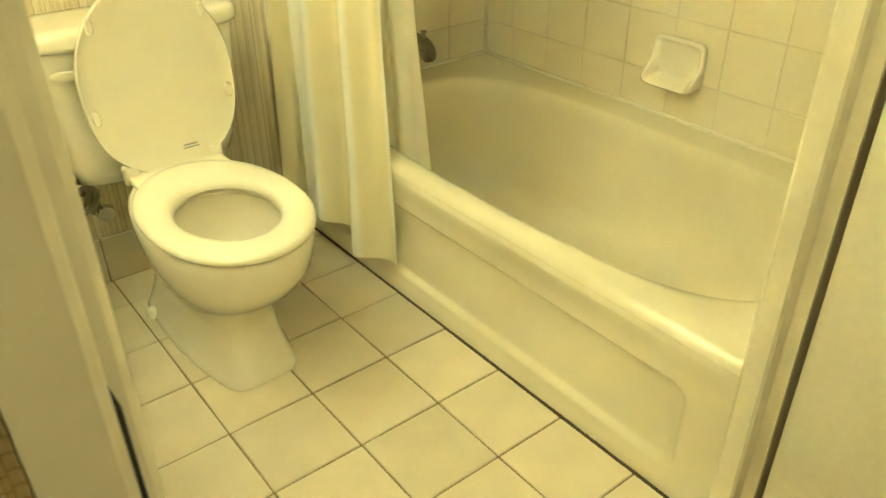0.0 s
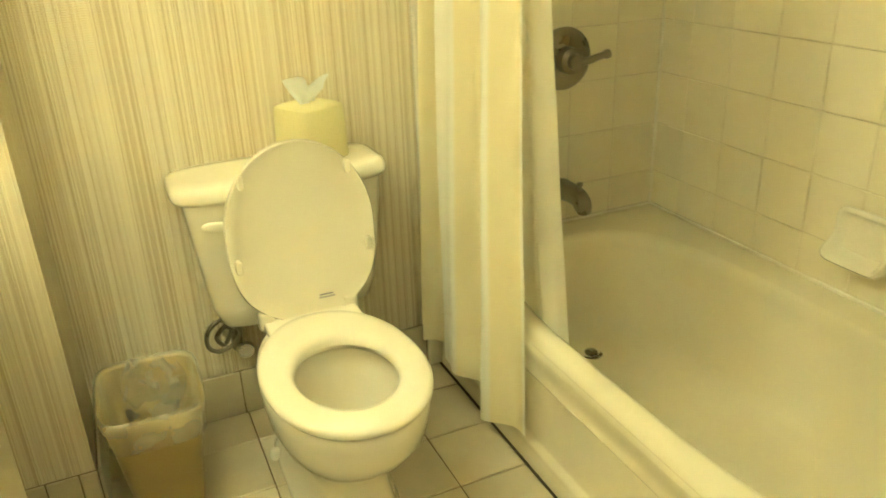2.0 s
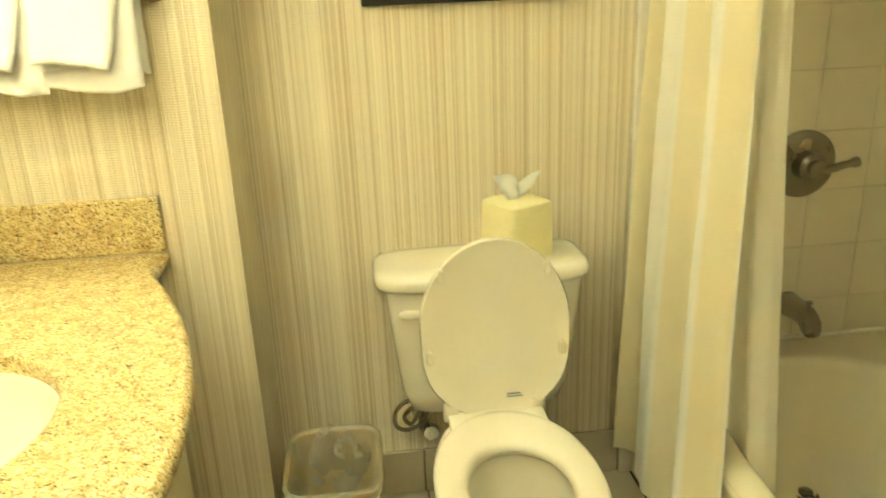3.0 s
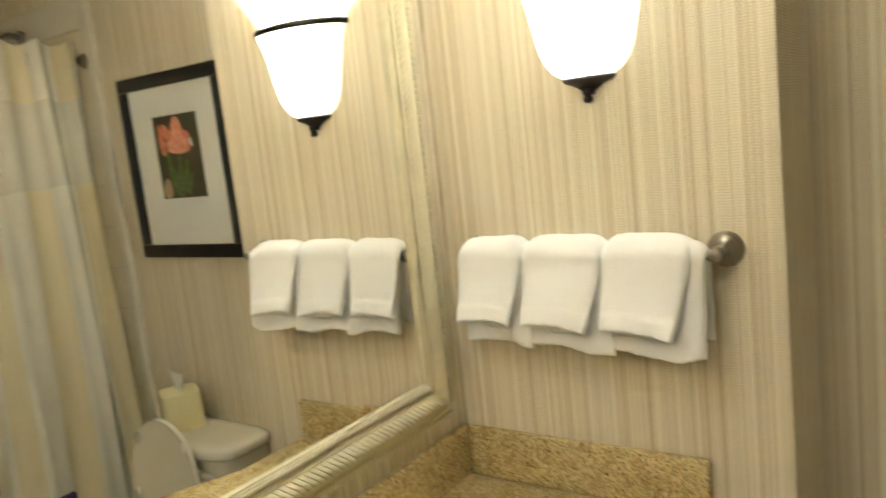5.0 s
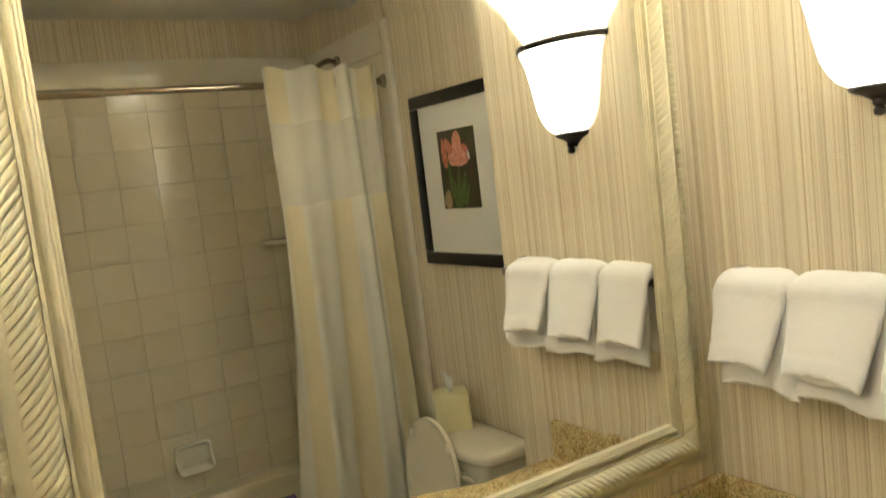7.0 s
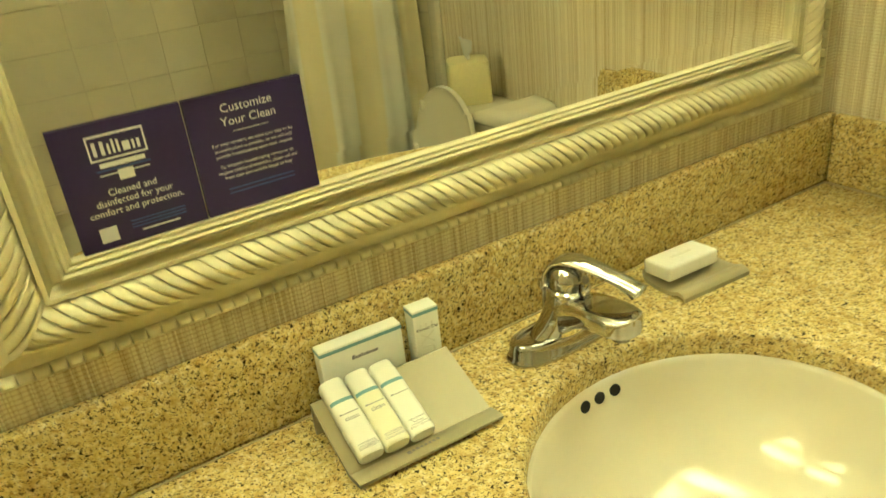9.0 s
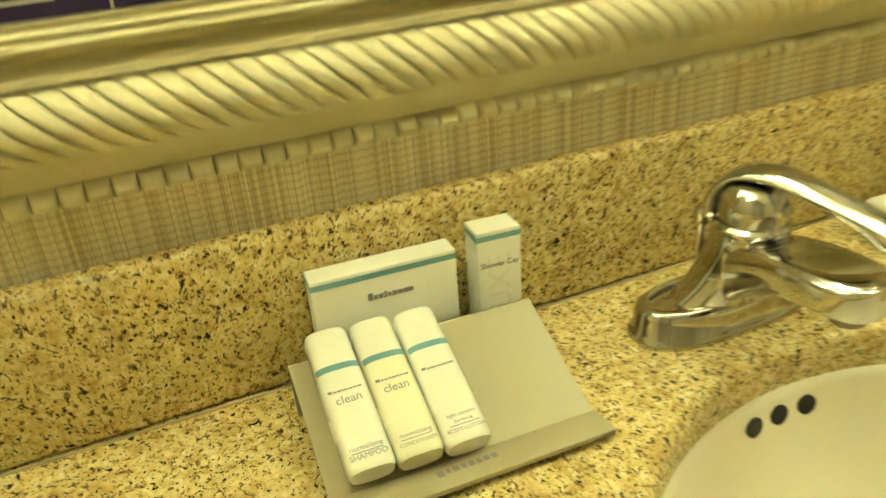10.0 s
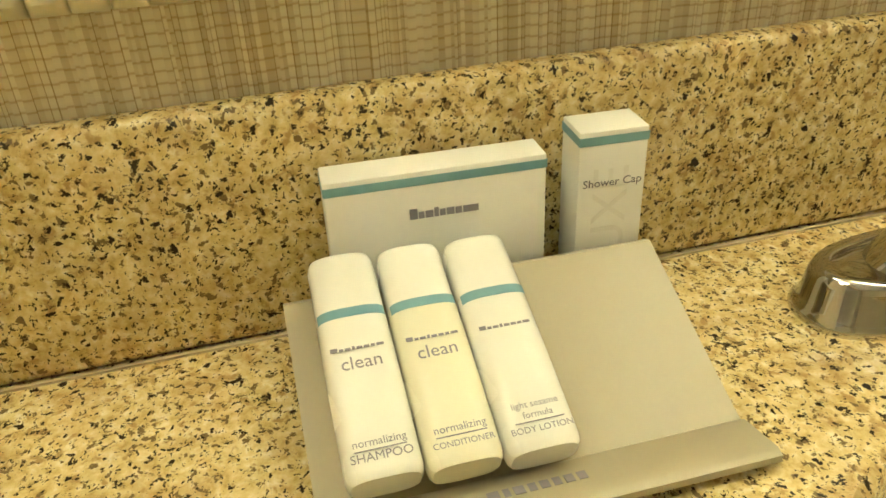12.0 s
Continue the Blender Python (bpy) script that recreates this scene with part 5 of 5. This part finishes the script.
def glass():
    bm = bmesh.new()
    gx, e = VAN_X + 0.018, 0.027
    lo = [bm.verts.new((gx - 0.00045, y, z)) for y, z in ((GY0 - 0.003, GZ0 - 0.003), (GY1 + 0.003, GZ0 - 0.003), (GY1 + 0.003, GZ1 + 0.003), (GY0 - 0.003, GZ1 + 0.003))]
    hi = [bm.verts.new((gx, y, z)) for y, z in ((GY0 + e, GZ0 + e), (GY1 - e, GZ0 + e), (GY1 - e, GZ1 - e), (GY0 + e, GZ1 - e))]
    back = [bm.verts.new((VAN_X + 0.002, v.co.y, v.co.z)) for v in lo]
    bm.faces.new(hi)
    for i in range(4):
        j = (i + 1) % 4
        bm.faces.new((lo[i], lo[j], hi[j], hi[i]))
        bm.faces.new((back[i], back[j], lo[j], lo[i]))
    bm.faces.new(back[::-1])
    return bm


part("glass", glass(), M["mirror"], mirror, "silvered glass with a bevelled edge", smooth=0)

# ---- cards on the mirror ----
SX = VAN_X + 0.0205


def card(y0, y1, label):
    ob = thing("notice_card", (SX, (y0 + y1) / 2, 1.127), label, "sign", "notice cards on the mirror")
    part("sheet", box(SX - 0.0012, y0, 1.127, SX + 0.0008, y1, 1.2385), M["navy"], ob, smooth=0)
    return ob


on_card = lambda y, z: Matrix.Translation((SX + 0.001, y, z)) @ Matrix.Rotation(radians(90), 4, "Z") @ Matrix.Rotation(radians(90), 4, "X")


def bar(y0, y1, z0, z1, ink, ob, name="print_bar"):
    part(name, box(SX + 0.0009, y0, z0, SX + 0.0012, y1, z1), M[ink], ob, smooth=0)


left_card = card(0.6055, 0.7165, "navy notice card with white writing leaning on the mirror")
c = 0.6590
for y0, y1, z0, z1 in ((c - 0.026, c + 0.022, 1.2255, 1.2275), (c - 0.026, c + 0.022, 1.2050, 1.2065), (c - 0.026, c - 0.0245, 1.2065, 1.2255), (c + 0.0205, c + 0.022, 1.2065, 1.2255)):
    bar(y0, y1, z0, z1, "white_ink", left_card, "logo_border")
for k, (y0, y1, h) in enumerate(((-0.022, -0.019, 0.012), (-0.0155, -0.0125, 0.012), (-0.010, -0.008, 0.009), (-0.006, -0.004, 0.012), (-0.002, 0.000, 0.011), (0.0025, 0.0085, 0.008), (0.0105, 0.0125, 0.008), (0.0145, 0.017, 0.008))):
    bar(c + y0, c + y1, 1.2095, 1.2095 + h, "white_ink", left_card, "logo_mark")
bar(c - 0.020, c + 0.018, 1.1985, 1.2025, "white_ink", left_card)
bar(c - 0.024, c + 0.022, 1.1955, 1.1968, "blue_ink", left_card)
bar(c - 0.022, c + 0.020, 1.1915, 1.1925, "white_ink", left_card)
bar(c - 0.007, c + 0.006, 1.1850, 1.1945, "white_ink", left_card, "logo_mark")
for text, z in (("Cleaned and", 1.1735), ("disinfected for your", 1.1650), ("comfort and protection.", 1.1565)):
    lettering(text, 0.0088, on_card(0.6600, z), M["white_ink"], left_card, widen=0.95)
for z in (1.1455, 1.1425, 1.1395):
    bar(0.650, 0.699, z, z + 0.0012, "blue_ink", left_card)
bar(0.658, 0.692, 1.1350, 1.1365, "white_ink", left_card)
bar(0.6225, 0.6375, 1.1330, 1.1465, "white_ink", left_card, "printed_square")
right_card = card(0.7185, 0.8315, "navy notice card with a white heading leaning on the mirror")
lettering("Customize", 0.0115, on_card(0.7750, 1.2205), M["white_ink"], right_card)
lettering("Your Clean", 0.0115, on_card(0.7750, 1.2080), M["white_ink"], right_card)
bar(0.758, 0.792, 1.2015, 1.2020, "white_ink", right_card)
for text, z in (("For your comfort, we want your stay to be", 1.1905), ("as undisturbed as possible, so we will only", 1.1850), ("provide housekeeping upon your request.", 1.1795),
                ("To schedule housekeeping service or to", 1.1695), ("request additional amenities, please call the", 1.1640), ("front desk and we'll be happy to help.", 1.1585)):
    lettering(text, 0.0046, on_card(0.7750, z), M["white_ink"], right_card, widen=0.98)
for z in (1.1480, 1.1440):
    bar(0.742, 0.808, z, z + 0.0012, "blue_ink", right_card)

# ---- wall sconces ----
def sconce(x, wall, facing, label):
    """Half-round opal bowl with a bronze rim, cup and finial; facing -1 looks towards the near end of the room."""
    ob = thing("wall_sconce", (x, wall, 1.66), label, "wall lamp", "vanity sconces")
    def flat(bm):
        for v in bm.verts:
            v.co.y = wall + facing * max(0.0005, (v.co.y - wall)) * 0.66
        return bm
    def half(profile, n=40):
        rings = []
        for r, z in profile:
            rings.append([Vector((x + r * math.cos(t), wall + r * math.sin(t), z)) for t in np.linspace(0, math.pi, n + 1)])
        return flat(loft(rings, False, False, False))
    part("back_plate", box(x - 0.05, min(wall, wall + facing * 0.012), 1.72, x + 0.05, max(wall, wall + facing * 0.012), 1.88, 0.003), M["bronze"], ob)
    part("shade", half([(0.0, 1.711), (0.036, 1.712), (0.050, 1.714), (0.068, 1.724), (0.083, 1.742), (0.094, 1.766), (0.102, 1.80), (0.110, 1.84), (0.120, 1.88), (0.134, 1.912), (0.136, 1.914), (0.131, 1.914), (0.117, 1.88), (0.107, 1.84), (0.099, 1.80), (0.090, 1.768), (0.079, 1.745), (0.065, 1.729), (0.045, 1.72), (0.0, 1.718)]), M["shade"], ob, "lit white opal glass shade", smooth=70)
    part("rim", half([(0.130, 1.912), (0.137, 1.910), (0.141, 1.914), (0.141, 1.921), (0.137, 1.925), (0.130, 1.923), (0.130, 1.912)]), M["bronze"], ob, "dark bronze rim")
    part("cup", half([(0.052, 1.714), (0.054, 1.711), (0.048, 1.705), (0.032, 1.699), (0.020, 1.692), (0.012, 1.686), (0.010, 1.680)]), M["bronze"], ob, "dark bronze cup")
    part("finial", lathe([(0.0, 0.028), (0.009, 0.026), (0.010, 0.020), (0.006, 0.015), (0.009, 0.010), (0.008, 0.003), (0.0, 0.0)], (x, wall + facing * 0.012, 1.664), n=16), M["bronze"], ob)
    bulb = bpy.data.lights.new("bulb", "POINT")
    bulb.energy, bulb.color, bulb.shadow_soft_size = BULB, LIGHT, 0.016
    lamp = new("bulb", bulb)
    lamp.location = (x, wall + facing * 0.036, 1.766)
    return ob


sconce(-0.245, TOW_Y, -1, "lit half-bowl opal glass wall sconce with bronze trim above the towels")
sconce(-0.245, LEFT_Y, 1, "lit half-bowl opal glass wall sconce with bronze trim by the door")

# ---- towel bar and towels ----
BAR_Y, BAR_Z = TOW_Y - 0.062, 1.383
towel_bar = thing("towel_bar", (-0.28, TOW_Y, BAR_Z), "brushed nickel towel bar with round end posts", "towel bar")
part("bar", tube([(-0.524, BAR_Y, BAR_Z), (-0.012, BAR_Y, BAR_Z)], 0.009, 16), M["nickel"], towel_bar)
for x in (-0.524, -0.012):
    part("end_post", lathe([(0.0, 0.0), (0.032, 0.0), (0.032, -0.006), (0.028, -0.009), (0.027, -0.013), (0.021, -0.016), (0.019, -0.020), (0.013, -0.024), (0.012, -0.03), (0.012, -0.05), (0.0145, -0.056), (0.0145, -0.066), (0.010, -0.073), (0.0, -0.075)], (x, TOW_Y, BAR_Z), "y", 28), M["nickel"], towel_bar)


def draped(x0, x1, zf, zb, thick, gap, seed, taper=0.0, cuff=0.0, droop=0.008, flare=0.0):
    """A folded cloth over the bar: front hem at zf, back hem at zb; thick is the fold's thickness, taper draws the front's far edge in, cuff thickens its hem."""
    r = 0.009 + gap + thick
    path = [(BAR_Y - (r - thick / 2), z) for z in list(zf + np.array([0.0, 0.002, 0.006])) + list(np.linspace(zf + 0.012, BAR_Z, 26))]
    for t in np.linspace(math.pi, 0, 15)[1:-1]:
        path.append((BAR_Y + (r - thick / 2) * math.cos(t), BAR_Z + (r - thick / 2) * math.sin(t)))
    path += [(BAR_Y + (r - thick / 2), z) for z in np.linspace(BAR_Z, zb, 14)]
    rings = []
    cols = 30
    for i, (y, z) in enumerate(path):
        p, q = path[max(i - 1, 0)], path[min(i + 1, len(path) - 1)]
        d = Vector((q[0] - p[0], q[1] - p[1])).normalized()
        nrm = Vector((d.y, -d.x))
        front = i < 29
        down = max(0.0, (BAR_Z - z) / 0.15) if front else 0.0
        end = (0.35, 0.75, 0.93)[i] if i < 3 else 1.0
        low = max(0.0, 1 - (z - zf) / 0.034) if front else 0.0
        puff = cuff * min(1.0, low * 6)
        ring = []
        for side in (1, -1):
            for u in np.linspace(0, 1, cols) if side == 1 else np.linspace(1, 0, cols):
                edge = max(0.0, 1 - abs(2 * u - 1) ** 5) ** 0.5
                n1 = noise.noise(Vector((u * 3.5 + seed, z * 16, seed)))
                n2 = noise.noise(Vector((u * 11 + seed, z * 45, seed + 5)))
                h = (thick / 2 + puff) * (0.25 + 0.75 * edge) * end
                w0, w1 = x0 + 0.25 * taper * down - puff * 0.8, x1 - taper * down ** 1.3 + puff * 0.8
                x = w0 + (w1 - w0) * u + 0.003 * noise.noise(Vector((z * 22, seed, 1))) * (1 if u > 0.5 else -1)
                wave = 0.0045 * down * math.sin(7.5 * u + seed) + 0.0022 * n2 * down
                yy = y - side * h * nrm.x + 0.005 * n1 * down + wave - flare * down ** 1.2
                zz = z - side * h * nrm.y - (droop * u + 0.005 * math.sin(5 * u + seed)) * down * (1 if front else 0) + 0.003 * n1 + 0.0012 * n2 - 0.011 * abs(2 * u - 1) ** 6 * max(0.0, 1 - down)
                ring.append(Vector((x, min(yy, TOW_Y - 0.004), zz)))
        rings.append(ring)
    return loft(rings)


for k, (x0, x1) in enumerate(((-0.522, -0.368), (-0.373, -0.203), (-0.208, -0.040))):
    towel = thing("hand_towel", ((x0 + x1) / 2, BAR_Y, BAR_Z), "folded white terry hand towel hanging over the bar", "towel", "towels on the bar")
    part("under_layer", draped(x0 + 0.010, x1 + 0.012, 1.216 - 0.003 * k, 1.235, 0.018, 0.002, 3.0 + k, droop=0.004, flare=0.016), M["towel"], towel, smooth=80)
    part("inner_lip", draped(x0 + 0.012, x1 - 0.020, 1.256 - 0.003 * k, 1.30, 0.008, 0.011, 4.0 + 2 * k, 0.026, flare=0.038), M["towel"], towel, smooth=80)
    part("front_layer", draped(x0, x1 - 0.010, 1.264 - 0.003 * k, 1.30, 0.018, 0.014, 8.0 + k, 0.032, 0.0024, flare=0.050), M["towel"], towel, smooth=80)

# ---- baseboard, wall trim ----
baseboard = thing("baseboard", (0.5, BACK_Y, 0), "beige ceramic tile baseboard along the papered walls", "baseboard", kind="structure")
part("backing", box(CORNER_X + 0.002, BACK_Y - 0.006, 0, 1.04, BACK_Y - 0.0005, 0.136), M["grout"], baseboard, smooth=0)
part("backing", box(CORNER_X + 0.0005, TOW_Y - 0.005, 0, CORNER_X + 0.006, BACK_Y - 0.007, 0.136), M["grout"], baseboard, smooth=0)
part("backing", box(-0.09, TOW_Y - 0.006, 0, CORNER_X + 0.0055, TOW_Y - 0.0005, 0.136), M["grout"], baseboard, smooth=0)
trim = thing("tile_trim", (1.03, TILE_Y, 0), "pale glazed bullnose trim up the edge of the bath tiles", "trim", kind="structure")
part("upright", box(1.022, TILE_Y - 0.004, 0.0, 1.072, BACK_Y - 0.0005, 2.272, 0.006, 3), M["trim"], trim)
part("cap_rail", box(1.074, TILE_Y - 0.003, 2.150, TUB_X - 0.004, TILE_Y + 0.0055, 2.272, 0.004, 3), M["trim"], trim)
part("cap_rail", box(TUB_X - 0.003, DOOR_Y + 0.002, 2.150, TUB_X + 0.0055, TILE_Y - 0.004, 2.272, 0.004, 3), M["trim"], trim)
part("corner_bead", box(TUB_X - 0.006, TILE_Y - 0.006, 0.384, TUB_X + 0.004, TILE_Y + 0.004, 2.214, 0.003), M["trim"], trim)
part("ledge_bead", box(TUB_X - 0.008, DOOR_Y + 0.003, 0.3835, TUB_X + 0.004, TILE_Y - 0.007, 0.394, 0.004), M["trim"], trim)
part("ledge_bead", box(APRON_X + 0.01, TILE_Y - 0.008, 0.3835, TUB_X - 0.009, TILE_Y + 0.004, 0.394, 0.004), M["trim"], trim)

# ---- tiles, each a piece of its own ----
MESHES = {}


def tile(parent, x0, y0, z0, x1, y1, z1, material, bevel):
    key = (round(x1 - x0, 4), round(y1 - y0, 4), round(z1 - z0, 4), material.name)
    if key not in MESHES:
        b = box(-key[0] / 2, -key[1] / 2, -key[2] / 2, key[0] / 2, key[1] / 2, key[2] / 2, bevel, 1)
        MESHES[key] = mesh_from("tile", b, material, 30)
    ob = new("tile", MESHES[key])
    ob.parent = parent
    ob.matrix_parent_inverse = SPACE[parent] if parent in SPACE else Matrix.Identity(4)
    ob.location = ((x0 + x1) / 2, (y0 + y1) / 2, (z0 + z1) / 2)
    ob.rotation_euler = [radians(random.uniform(-0.4, 0.4)) for _ in range(3)]


def cuts(start, end, origin, pitch):
    """Stretches between joints that lie at origin + k * pitch."""
    k = math.floor((start - origin) / pitch)
    out = []
    while origin + k * pitch < end - 0.004:
        a, b = max(start, origin + k * pitch), min(end, origin + (k + 1) * pitch)
        if b - a > 0.012:
            out.append((a, b))
        k += 1
    return out


S, G = 0.2032, 0.0024
for x0, x1 in cuts(-0.15, APRON_X - 0.008, 0.875, S):
    for y0, y1 in cuts(0.192, BACK_Y - 0.004, 1.457, S):
        tile(floor, x0 + G, y0 + G, -0.008, x1 - G, y1 - G, 0.0, M["floor_tile"], 0.0014)
T, H = 0.1555, 0.0010
for z0, z1 in cuts(0.392, 2.148, 0.500, T):
    for y0, y1 in cuts(DOOR_Y + 0.004, TILE_Y - 0.005, 1.550, T):
        tile(wall_tub, TUB_X, y0 + H, z0 + H, TUB_X + 0.0058, y1 - H, z1 - H, M["wall_tile"], 0.0012)
    for x0, x1 in cuts(1.074, TUB_X - 0.005, TUB_X - 0.005 - 5 * T, T):
        tile(wall_tap, x0 + H, TILE_Y, z0 + H, x1 - H, TILE_Y + 0.0058, z1 - H, M["wall_tile"], 0.0012)
for x0, x1 in cuts(CORNER_X + 0.012, 1.02, 0.462, S):
    tile(baseboard, x0 + 0.002, BACK_Y - 0.0125, 0.003, x1 - 0.002, BACK_Y - 0.0055, 0.138, M["floor_tile"], 0.002)
for y0, y1 in cuts(TOW_Y - 0.012, BACK_Y - 0.014, TOW_Y - 0.012, 0.145):
    tile(baseboard, CORNER_X + 0.0055, y0 + 0.002, 0.003, CORNER_X + 0.0125, y1 - 0.002, 0.138, M["floor_tile"], 0.002)
for x0, x1 in cuts(-0.088, CORNER_X + 0.005, -0.02, 0.07):
    tile(baseboard, x0 + 0.002, TOW_Y - 0.0125, 0.003, x1 - 0.002, TOW_Y - 0.0055, 0.138, M["floor_tile"], 0.002)
